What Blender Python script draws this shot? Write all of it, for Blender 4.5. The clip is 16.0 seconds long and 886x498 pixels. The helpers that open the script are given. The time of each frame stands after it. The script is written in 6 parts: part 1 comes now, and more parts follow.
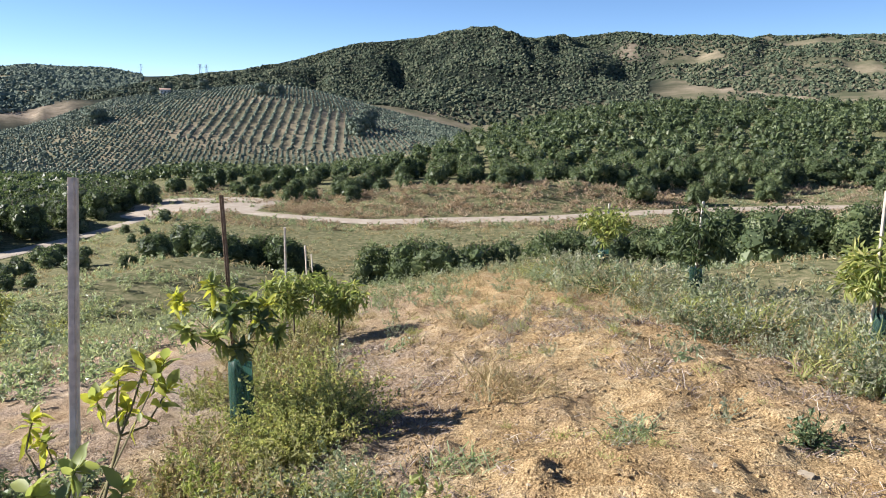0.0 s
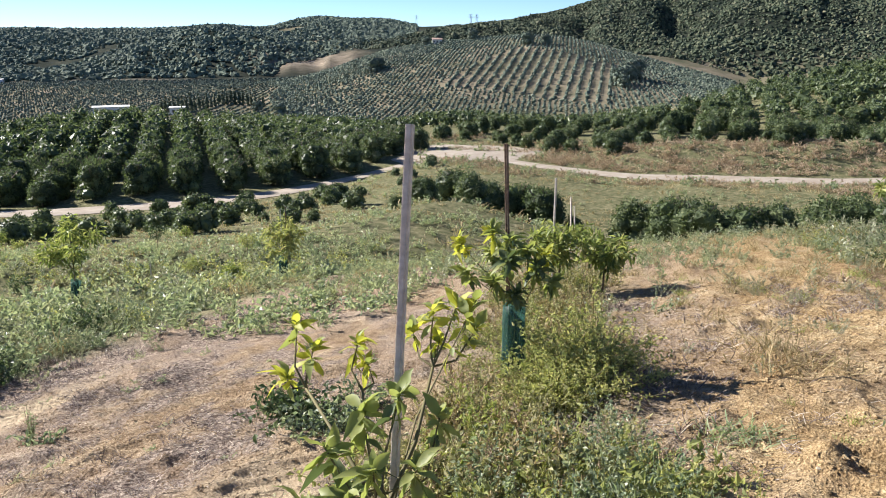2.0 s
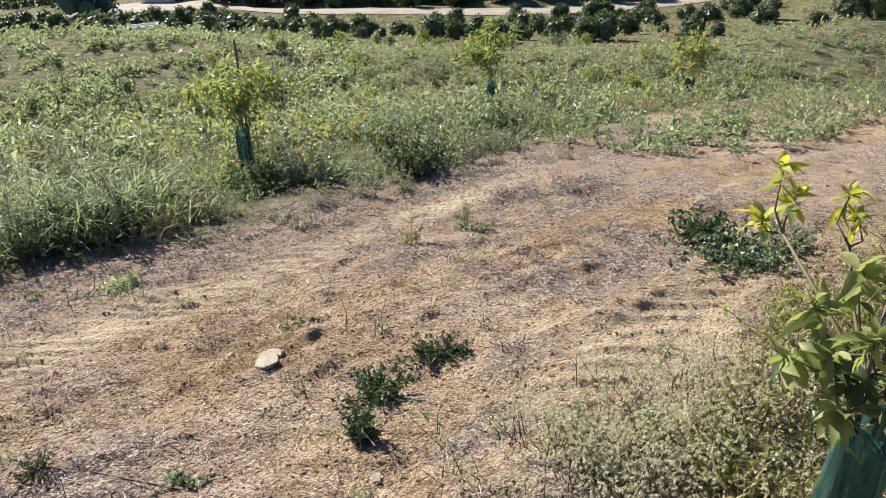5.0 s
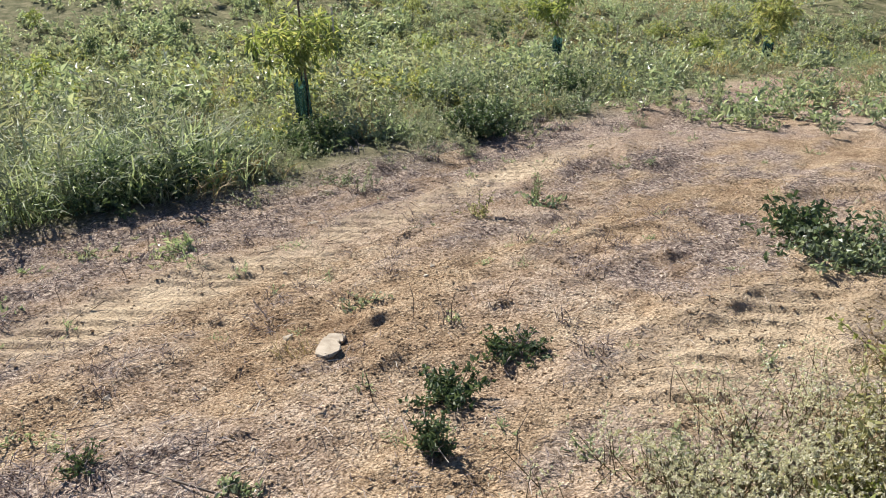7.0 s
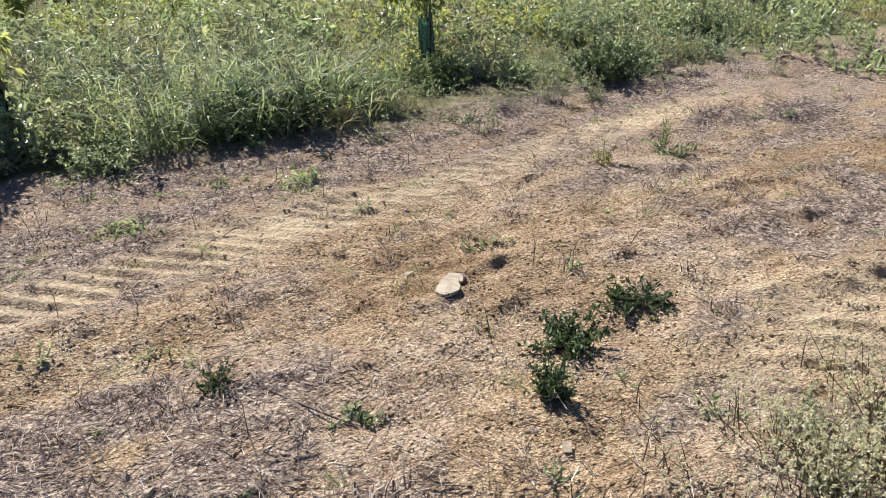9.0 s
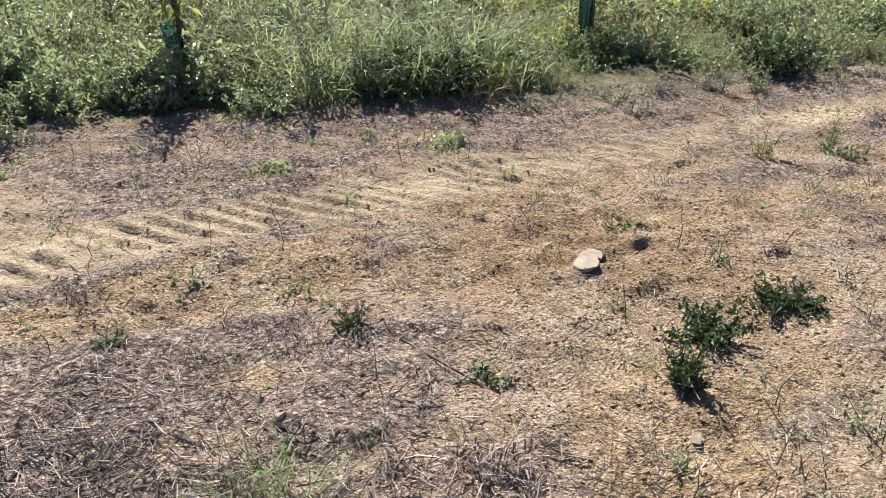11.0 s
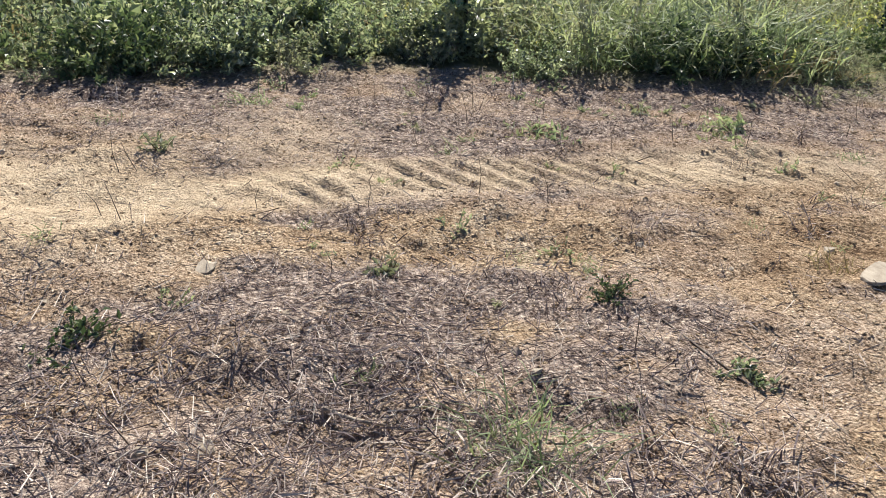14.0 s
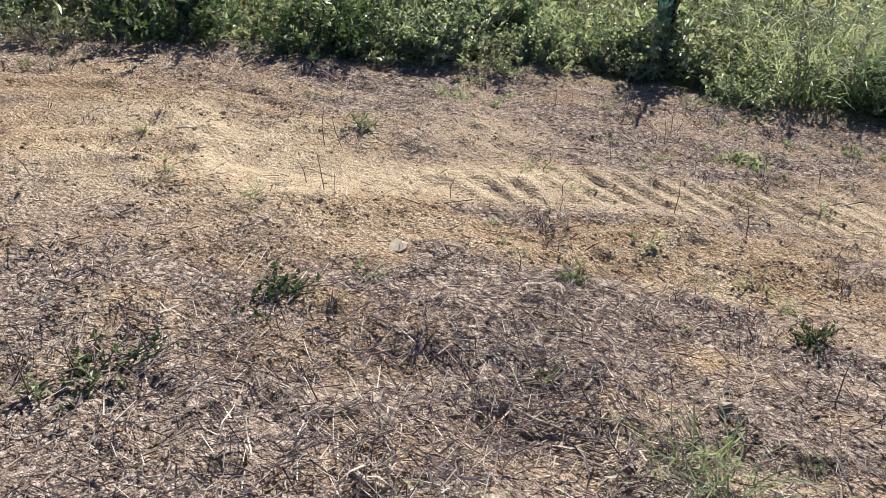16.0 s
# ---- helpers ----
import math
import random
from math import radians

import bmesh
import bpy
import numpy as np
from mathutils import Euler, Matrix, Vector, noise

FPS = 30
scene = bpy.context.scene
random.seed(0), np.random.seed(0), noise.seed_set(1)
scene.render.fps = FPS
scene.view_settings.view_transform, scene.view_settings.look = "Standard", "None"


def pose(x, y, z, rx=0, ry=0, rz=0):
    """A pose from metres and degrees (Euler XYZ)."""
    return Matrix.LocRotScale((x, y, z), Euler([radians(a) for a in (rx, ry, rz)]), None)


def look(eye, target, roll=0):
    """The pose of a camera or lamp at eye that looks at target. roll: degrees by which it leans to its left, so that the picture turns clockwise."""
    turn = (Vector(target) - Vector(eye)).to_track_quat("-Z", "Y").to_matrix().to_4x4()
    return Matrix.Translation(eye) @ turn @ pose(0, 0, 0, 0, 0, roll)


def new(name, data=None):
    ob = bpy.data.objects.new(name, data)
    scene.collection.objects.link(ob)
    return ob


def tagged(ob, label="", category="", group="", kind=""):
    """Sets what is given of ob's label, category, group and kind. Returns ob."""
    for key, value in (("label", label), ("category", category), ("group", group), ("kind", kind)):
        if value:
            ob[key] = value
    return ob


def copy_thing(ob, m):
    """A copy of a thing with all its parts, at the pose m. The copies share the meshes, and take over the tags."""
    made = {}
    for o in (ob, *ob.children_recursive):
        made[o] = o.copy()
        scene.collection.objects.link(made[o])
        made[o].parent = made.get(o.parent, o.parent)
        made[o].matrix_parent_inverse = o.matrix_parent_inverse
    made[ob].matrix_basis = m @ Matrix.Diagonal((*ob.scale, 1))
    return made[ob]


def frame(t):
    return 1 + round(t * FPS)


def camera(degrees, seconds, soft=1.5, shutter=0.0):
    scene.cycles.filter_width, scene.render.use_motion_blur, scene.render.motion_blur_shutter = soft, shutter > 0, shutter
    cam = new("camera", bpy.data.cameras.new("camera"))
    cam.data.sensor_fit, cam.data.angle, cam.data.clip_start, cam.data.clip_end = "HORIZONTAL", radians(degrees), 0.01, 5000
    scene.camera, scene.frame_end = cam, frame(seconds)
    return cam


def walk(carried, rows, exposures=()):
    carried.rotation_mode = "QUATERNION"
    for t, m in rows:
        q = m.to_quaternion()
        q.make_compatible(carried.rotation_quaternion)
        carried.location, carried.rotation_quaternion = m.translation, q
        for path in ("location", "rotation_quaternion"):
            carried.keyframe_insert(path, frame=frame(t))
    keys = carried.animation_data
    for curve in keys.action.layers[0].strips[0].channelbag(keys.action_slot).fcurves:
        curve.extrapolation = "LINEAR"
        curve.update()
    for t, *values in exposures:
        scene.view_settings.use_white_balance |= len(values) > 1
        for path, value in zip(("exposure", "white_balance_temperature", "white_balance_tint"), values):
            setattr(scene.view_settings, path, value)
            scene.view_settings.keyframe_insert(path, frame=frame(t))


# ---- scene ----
# The camera: carried by hand, turning left and down on the spot.
cam = camera(57.4, 16.0, soft=1.0)
ROWS = [
    (0.0, 0.0, 0.0, 1.6, 0.0, -11.18, -0.13),
    (0.5, -0.022, -0.033, 1.598, 2.64, -11.58, -0.23),
    (1.0, -0.062, -0.049, 1.598, 6.38, -12.28, -0.33),
    (1.5, -0.105, -0.047, 1.602, 11.78, -13.25, -0.39),
    (2.0, -0.176, -0.031, 1.605, 18.28, -14.52, -0.35),
    (2.5, -0.231, 0.0, 1.62, 25.98, -16.27, -0.31),
    (3.0, -0.223, -0.022, 1.63, 32.61, -18.44, -0.14),
    (3.5, -0.179, -0.053, 1.623, 35.47, -20.55, 0.19),
    (4.0, -0.169, -0.062, 1.63, 37.82, -22.6, -0.28),
    (4.5, -0.332, -0.13, 1.617, 41.56, -24.72, -1.43),
    (5.0, -0.481, -0.159, 1.653, 46.66, -26.87, -3.15),
    (7.5, -0.933, 0.024, 1.636, 51.46, -31.03, -2.0),
    (8.0, -0.935, 0.009, 1.635, 54.07, -32.14, -2.64),
    (8.5, -0.95, -0.019, 1.631, 56.91, -33.15, -3.38),
    (9.0, -0.965, -0.046, 1.633, 59.67, -33.88, -3.86),
    (11.5, -0.993, -0.154, 1.569, 73.53, -35.14, -2.96),
    (12.0, -1.002, -0.203, 1.576, 76.71, -35.34, -3.34),
    (12.5, -1.006, -0.233, 1.568, 79.75, -35.47, -3.75),
    (13.0, -1.01, -0.254, 1.553, 82.86, -35.49, -4.34),
    (13.5, -1.024, -0.277, 1.549, 86.09, -35.68, -4.58),
    (14.0, -1.029, -0.321, 1.541, 89.54, -35.78, -4.71),
    (14.5, -1.028, -0.35, 1.532, 92.97, -35.74, -4.48),
    (15.0, -1.019, -0.392, 1.532, 96.24, -35.46, -4.05),
    (15.5, -1.016, -0.444, 1.515, 99.22, -34.99, -3.45),
    (16.0, -1.011, -0.5, 1.503, 102.16, -34.3, -3.22),
]


def aimed(x, y, z, yaw, pitch, roll):
    a, b = radians(yaw), radians(pitch)
    way = Vector((-math.sin(a) * math.cos(b), math.cos(a) * math.cos(b), math.sin(b)))
    return look((x, y, z), Vector((x, y, z)) + way, roll)


EXPOSURE = 1.2
walk(cam, [(t, aimed(*p)) for t, *p in ROWS], [(0.0, EXPOSURE + 0.02), (3.0, EXPOSURE + 0.04), (5.0, EXPOSURE - 0.12), (7.5, EXPOSURE - 0.14), (12.0, EXPOSURE - 0.12), (16.0, EXPOSURE - 0.24)])

# ---- world and sun ----
SUN_AZ, SUN_EL = 80.0, 29.0  # degrees to the left of +y, degrees above the horizon
world = bpy.data.worlds.new("sky")
scene.world = world
world.use_nodes = True
nt = world.node_tree
sky = nt.nodes.new("ShaderNodeTexSky")
sky.sky_type, sky.sun_disc = "NISHITA", False
sky.sun_elevation, sky.sun_rotation = radians(SUN_EL), radians(-SUN_AZ)
sky.air_density, sky.dust_density, sky.ozone_density, sky.altitude = 0.7, 0.1, 4.5, 3000
nt.links.new(sky.outputs[0], nt.nodes["Background"].inputs[0])
nt.nodes["Background"].inputs[1].default_value = 0.073
sun = new("sun", bpy.data.lights.new("sun", "SUN"))
sun.data.energy, sun.data.angle, sun.data.color = 5.0, radians(0.53), (1.0, 0.955, 0.885)
a_, e_ = radians(SUN_AZ), radians(SUN_EL)
sun.matrix_world = look((math.sin(-a_) * math.cos(e_) * 50, math.cos(a_) * math.cos(e_) * 50, math.sin(e_) * 50), (0, 0, 0))

# ---- materials ----
def material(name):
    m = bpy.data.materials.new(name)
    m.use_nodes = True
    return m, m.node_tree.nodes, m.node_tree.links, m.node_tree.nodes["Principled BSDF"]


def noise_tex(n, l, scale, detail=4.0, rough=0.6, coord="Object"):
    c = n.new("ShaderNodeTexCoord")
    t = n.new("ShaderNodeTexNoise")
    t.inputs["Scale"].default_value, t.inputs["Detail"].default_value, t.inputs["Roughness"].default_value = scale, detail, rough
    l.new(c.outputs[coord], t.inputs["Vector"])
    return t.outputs["Fac"]


def ramp(n, l, fac, stops):
    r = n.new("ShaderNodeValToRGB")
    e = r.color_ramp.elements
    while len(e) < len(stops):
        e.new(0.5)
    for el, (p, c) in zip(e, stops):
        el.position, el.color = p, (*c, 1)
    l.new(fac, r.inputs[0])
    return r.outputs[0]


def mix(n, l, fac, a, b, mode="MIX"):
    m = n.new("ShaderNodeMix")
    m.data_type, m.blend_type = "RGBA", mode
    for sock, v in ((m.inputs[0], fac), (m.inputs[6], a), (m.inputs[7], b)):
        if isinstance(v, bpy.types.NodeSocket):
            l.new(v, sock)
        elif isinstance(v, tuple):
            sock.default_value = (*v, 1)
        else:
            sock.default_value = v
    return m.outputs[2]


def calc(n, l, op, a, b=0.0):
    m = n.new("ShaderNodeMath")
    m.operation = op
    for sock, v in ((m.inputs[0], a), (m.inputs[1], b)):
        if isinstance(v, bpy.types.NodeSocket):
            l.new(v, sock)
        else:
            sock.default_value = v
    return m.outputs[0]


def bumped(n, l, b, height, strength, distance):
    k = n.new("ShaderNodeBump")
    k.inputs["Strength"].default_value, k.inputs["Distance"].default_value = strength, distance
    l.new(height, k.inputs["Height"])
    l.new(k.outputs[0], b.inputs["Normal"])


def leafy(name, stops, rough=0.5, through_light=0.3, spread=0.5, spec=0.35, dry=None):
    """Leaves and stalks: a colour of its own for each, some light passing through."""
    m, n, l, b = material(name)
    geo = n.new("ShaderNodeNewGeometry")
    obi = n.new("ShaderNodeObjectInfo")
    f = calc(n, l, "ADD", calc(n, l, "MULTIPLY", geo.outputs["Random Per Island"], 1 - spread * 0.4), calc(n, l, "MULTIPLY", obi.outputs["Random"], spread * 0.4))
    col = ramp(n, l, f, stops)
    big = noise_tex(n, l, 1.3, 3)
    col = mix(n, l, calc(n, l, "MULTIPLY", big, 0.5), col, mix(n, l, 1.0, col, (0.62, 0.6, 0.5), "MULTIPLY"))
    if dry:
        col = mix(n, l, ramp(n, l, noise_tex(n, l, 0.75, 5, 0.7), [(0.42, (0, 0, 0)), (0.7, (0.6, 0.6, 0.6))]), col, dry)
    l.new(col, b.inputs["Base Color"])
    b.inputs["Roughness"].default_value = rough
    b.inputs["Specular IOR Level"].default_value = spec
    if through_light:
        t = n.new("ShaderNodeBsdfTranslucent")
        l.new(mix(n, l, 1.0, col, (1.15, 1.2, 0.8), "MULTIPLY"), t.inputs[0])
        s = n.new("ShaderNodeMixShader")
        s.inputs[0].default_value = through_light
        l.new(b.outputs[0], s.inputs[1])
        l.new(t.outputs[0], s.inputs[2])
        l.new(s.outputs[0], n["Material Output"].inputs[0])
    return m


LEAF_ORCHARD = leafy("avocado leaves", [(0.0, (0.042, 0.062, 0.034)), (0.45, (0.092, 0.128, 0.062)), (0.8, (0.175, 0.222, 0.105)), (1.0, (0.29, 0.31, 0.175))], 0.5, 0.3, 0.5, 0.28)
# Base colours carry distance haze: paler and bluer than the leaves themselves.
LEAF_FAR_HAZE = leafy("far foliage tinted with haze", [(0.0, (0.075, 0.105, 0.085)), (0.6, (0.15, 0.188, 0.148)), (1.0, (0.24, 0.268, 0.205))], 0.85, 0.0, 0.5, 0.1)
LEAF_SCRUB = leafy("hill scrub foliage", [(0.0, (0.038, 0.056, 0.04)), (0.5, (0.08, 0.102, 0.066)), (0.85, (0.135, 0.148, 0.096)), (1.0, (0.22, 0.21, 0.145))], 0.85, 0.0, 0.5, 0.1)
LEAF_YOUNG = leafy("young avocado leaves", [(0.0, (0.12, 0.16, 0.055)), (0.4, (0.25, 0.3, 0.1)), (0.75, (0.42, 0.44, 0.17)), (1.0, (0.62, 0.56, 0.27))], 0.5, 0.45, 0.5, 0.3)
LEAF_GOLD = leafy("yellowing young leaves", [(0.0, (0.24, 0.28, 0.06)), (0.4, (0.47, 0.49, 0.09)), (0.8, (0.7, 0.64, 0.13)), (1.0, (0.76, 0.56, 0.16))], 0.5, 0.5, 0.5, 0.22)
LEAF_WEED = leafy("weed leaves", [(0.0, (0.14, 0.18, 0.115)), (0.5, (0.3, 0.365, 0.24)), (0.85, (0.47, 0.51, 0.37)), (1.0, (0.68, 0.68, 0.54))], 0.4, 0.45, 0.5, 0.5, dry=(0.44, 0.38, 0.26))
LEAF_DARK = leafy("dark weed leaves", [(0.0, (0.085, 0.115, 0.08)), (0.5, (0.23, 0.28, 0.195)), (0.85, (0.43, 0.46, 0.35)), (1.0, (0.68, 0.68, 0.58))], 0.38, 0.45, 0.5, 0.6)
LEAF_DEEP = leafy("deep green leaves", [(0.0, (0.05, 0.08, 0.04)), (0.6, (0.11, 0.16, 0.08)), (1.0, (0.26, 0.31, 0.17))], 0.5, 0.25, 0.5, 0.35)
LEAF_GREY = leafy("grey-green weed leaves", [(0.0, (0.16, 0.18, 0.13)), (0.5, (0.32, 0.345, 0.25)), (1.0, (0.56, 0.56, 0.46))], 0.45, 0.35, 0.5, 0.45, dry=(0.44, 0.38, 0.27))
GRASS_GREEN = leafy("green grass", [(0.0, (0.14, 0.19, 0.11)), (0.5, (0.29, 0.365, 0.22)), (1.0, (0.54, 0.59, 0.41))], 0.6, 0.45, 0.5, 0.14, dry=(0.46, 0.43, 0.29))
GRASS_DRY = leafy("dry grass", [(0.0, (0.22, 0.17, 0.1)), (0.5, (0.41, 0.32, 0.19)), (1.0, (0.62, 0.52, 0.34))], 0.8, 0.25, 0.5, 0.12)
BRUSH = leafy("brown dry brush", [(0.0, (0.22, 0.155, 0.115)), (0.5, (0.46, 0.345, 0.255)), (1.0, (0.7, 0.575, 0.44))], 0.85, 0.15, 0.5, 0.1)
STRAW = leafy("greying straw litter", [(0.0, (0.06, 0.042, 0.044)), (0.4, (0.2, 0.15, 0.147)), (0.72, (0.44, 0.36, 0.315)), (1.0, (0.88, 0.79, 0.67))], 0.8, 0.0)
SEED_HEAD = leafy("pale seed heads", [(0.0, (0.46, 0.42, 0.32)), (0.6, (0.66, 0.62, 0.5)), (1.0, (0.85, 0.82, 0.72))], 0.85, 0.35, 0.5, 0.1)
GRASS_LIME = leafy("lush yellow-green grass", [(0.0, (0.17, 0.21, 0.06)), (0.5, (0.33, 0.37, 0.11)), (1.0, (0.52, 0.52, 0.22))], 0.6, 0.35, 0.5, 0.25, dry=(0.48, 0.43, 0.26))
LEAF_BUSH = leafy("yellow-green bush leaves", [(0.0, (0.17, 0.2, 0.08)), (0.5, (0.38, 0.4, 0.17)), (0.85, (0.58, 0.55, 0.26)), (1.0, (0.74, 0.6, 0.3))], 0.65, 0.42, 0.5, 0.2)
STALKS = leafy("straw-green stalks and seed husks", [(0.0, (0.2, 0.2, 0.1)), (0.5, (0.42, 0.39, 0.22)), (1.0, (0.72, 0.66, 0.46))], 0.7, 0.35, 0.5, 0.15)
STEM = leafy("green-brown stems", [(0.0, (0.1, 0.09, 0.045)), (1.0, (0.22, 0.19, 0.1))], 0.7, 0.0, 0.5, 0.15)


def barky(name, dark, light, scale, rough=0.8, bump=0.4):
    m, n, l, b = material(name)
    f = noise_tex(n, l, scale, 6, 0.65)
    l.new(ramp(n, l, f, [(0.3, dark), (0.7, light)]), b.inputs["Base Color"])
    b.inputs["Roughness"].default_value = rough
    bumped(n, l, b, f, bump, 0.01)
    return m


BARK = barky("grey-brown bark", (0.07, 0.05, 0.035), (0.2, 0.16, 0.12), 14)
STAKE_WOOD = barky("weathered grey stake wood", (0.45, 0.385, 0.33), (0.74, 0.66, 0.58), 30, 0.75, 0.3)
STAKE_DARK = barky("dark brown stake wood", (0.1, 0.06, 0.04), (0.24, 0.16, 0.11), 30, 0.75, 0.3)
STONE = barky("pale stone", (0.28, 0.225, 0.16), (0.5, 0.425, 0.325), 14, 0.9, 0.8)
PAINT_WHITE = barky("white painted wall", (0.62, 0.6, 0.56), (0.8, 0.79, 0.76), 0.6, 0.8, 0.05)
ROOF_RED = barky("faded red roof", (0.42, 0.25, 0.2), (0.6, 0.42, 0.35), 1.5, 0.85, 0.2)
METAL_GREY = barky("galvanised steel", (0.3, 0.31, 0.32), (0.48, 0.49, 0.5), 2.0, 0.5, 0.05)


# ---- geometry helpers ----
rng = np.random.default_rng(7)


def vnoise(x, y, seed=0):
    """Smooth value noise, 0 to 1, one cell per unit."""
    x, y = np.asarray(x, float), np.asarray(y, float)
    i, j = np.floor(x).astype(np.int64), np.floor(y).astype(np.int64)
    u, v = x - i, y - j
    u, v = u * u * (3 - 2 * u), v * v * (3 - 2 * v)

    def h(a, b):
        k = (a * 374761393 + b * 668265263 + seed * 974711) & 0x7FFFFFFF
        k = ((k ^ (k >> 13)) * 1274126177) & 0x7FFFFFFF
        return ((k ^ (k >> 16)) & 0xFFFF) / 65535.0

    return (h(i, j) * (1 - u) + h(i + 1, j) * u) * (1 - v) + (h(i, j + 1) * (1 - u) + h(i + 1, j + 1) * u) * v


def fbm(x, y, octaves=4, seed=0):
    s, a, t = 0.0, 0.5, 0.0
    for k in range(octaves):
        s, t = s + a * vnoise(x * 2**k, y * 2**k, seed + k), t + a
        a *= 0.5
    return s / t - 0.5


def smooth(a, b, v):
    t = np.clip((v - a) / (b - a), 0, 1)
    return t * t * (3 - 2 * t)


def mesh_np(name, v, f, mats=(), smooth_shade=False, mat_index=None):
    """A mesh from arrays: v (n, 3), f (m, 3 or 4) or a list of such arrays."""
    fs = f if isinstance(f, list) else [f]
    fs = [np.asarray(k, np.int32) for k in fs if len(k)]
    me = bpy.data.meshes.new(name)
    me.vertices.add(len(v))
    me.vertices.foreach_set("co", np.asarray(v, np.float32).ravel())
    loops = np.concatenate([k.ravel() for k in fs])
    sizes = np.concatenate([np.full(len(k), k.shape[1], np.int32) for k in fs])
    me.loops.add(len(loops))
    me.loops.foreach_set("vertex_index", loops)
    me.polygons.add(len(sizes))
    me.polygons.foreach_set("loop_start", np.r_[0, np.cumsum(sizes)[:-1]].astype(np.int32))
    me.polygons.foreach_set("loop_total", sizes)
    if mat_index is not None:
        me.polygons.foreach_set("material_index", np.asarray(mat_index, np.int32))
    me.polygons.foreach_set("use_smooth", np.full(len(sizes), smooth_shade, bool))
    me.update(calc_edges=True)
    for m in mats:
        me.materials.append(m)
    return me


def unit(a):
    return a / np.maximum(np.linalg.norm(a, axis=-1, keepdims=True), 1e-9)


def join(parts):
    """Joins (v, f) pairs whose faces have the same number of corners."""
    vs, fs, k = [], [], 0
    for v, f in parts:
        vs.append(v)
        fs.append(f + k)
        k += len(v)
    return np.concatenate(vs), np.concatenate(fs)


def leaf_quads(p, d, nrm, length, width, fold=0.25):
    """Pointed leaves: two triangles each, folded along the rib."""
    d = unit(d)
    side = unit(np.cross(d, nrm))
    up = np.cross(side, d)
    length, width = np.broadcast_to(length, len(p))[:, None], np.broadcast_to(width, len(p))[:, None]
    mid = p + d * length * 0.45
    v = np.stack([p, mid + side * width / 2 + up * width * fold, p + d * length - up * length * 0.12, mid - side * width / 2 + up * width * fold], 1).reshape(-1, 3)
    k = np.arange(len(p))[:, None] * 4
    return v, np.concatenate([k + [0, 1, 2], k + [0, 2, 3]])


def blades(p, d, bend, length, width):
    """Arching grass blades that narrow to a point: five triangles each."""
    d = unit(d)
    side = unit(np.cross(d, bend + 1e-3))
    length, width = np.broadcast_to(length, len(p))[:, None], np.broadcast_to(width, len(p))[:, None]
    mid = p + d * length * 0.62
    tip = mid + unit(d * 0.35 + bend) * length * 0.5
    ring = []
    for t, w in ((0.0, 0.8), (0.4, 1.0), (0.75, 0.7)):
        c = p * (1 - t) ** 2 + mid * 2 * t * (1 - t) + tip * t * t
        ring += [c - side * width * w / 2, c + side * width * w / 2]
    v = np.stack(ring + [tip], 1).reshape(-1, 3)
    k = np.arange(len(p))[:, None] * 7
    return v, np.concatenate([k + [0, 1, 3], k + [0, 3, 2], k + [2, 3, 5], k + [2, 5, 4], k + [4, 5, 6]])


def sticks(a, b, r0, r1):
    """Thin three-sided tapered rods from a to b, as triangles."""
    d = unit(b - a)
    s = unit(np.cross(d, np.where(np.abs(d[:, 2:]) > 0.9, [[1.0, 0, 0]], [[0, 0, 1.0]])))
    t = np.cross(d, s)
    r0, r1 = np.broadcast_to(r0, len(a))[:, None], np.broadcast_to(r1, len(a))[:, None]
    ring = []
    for q, r in ((a, r0), (b, r1)):
        for k in range(3):
            c, z = math.cos(k * 2.0944), math.sin(k * 2.0944)
            ring.append(q + (s * c + t * z) * r)
    v = np.stack(ring, 1).reshape(-1, 3)
    k = np.arange(len(a))[:, None] * 6
    f = []
    for i in range(3):
        j = (i + 1) % 3
        f += [k + [i, j, 3 + j], k + [i, 3 + j, 3 + i]]
    return v, np.concatenate(f)


def ico(sub):
    bm = bmesh.new()
    bmesh.ops.create_icosphere(bm, subdivisions=sub, radius=1)
    v = np.array([q.co[:] for q in bm.verts])
    f = np.array([[q.index for q in p.verts] for p in bm.faces])
    bm.free()
    return v, f


ICO1, ICO2 = ico(1), ico(2)
OCTA = (np.array([[1, 0, 0], [-1, 0, 0], [0, 1, 0], [0, -1, 0], [0, 0, 1], [0, 0, -1]], float), np.array([[0, 2, 4], [2, 1, 4], [1, 3, 4], [3, 0, 4], [2, 0, 5], [1, 2, 5], [3, 1, 5], [0, 3, 5]]))


def blobs(centres, radii, flat=0.8, jitter=0.25, shape=ICO1):
    """Uneven lumps at the given centres."""
    v0, f0 = shape
    n = len(centres)
    r = np.asarray(radii, float).reshape(n, 1, -1)
    q, _ = np.linalg.qr(rng.normal(size=(n, 3, 3)))
    v = np.einsum("ij,njk->nik", v0, q) * (1 + jitter * rng.normal(size=(n, len(v0), 1))) * r * [1, 1, flat]
    v = v + np.asarray(centres)[:, None]
    f = f0[None] + (np.arange(n) * len(v0))[:, None, None]
    return v.reshape(-1, 3), f.reshape(-1, 3)


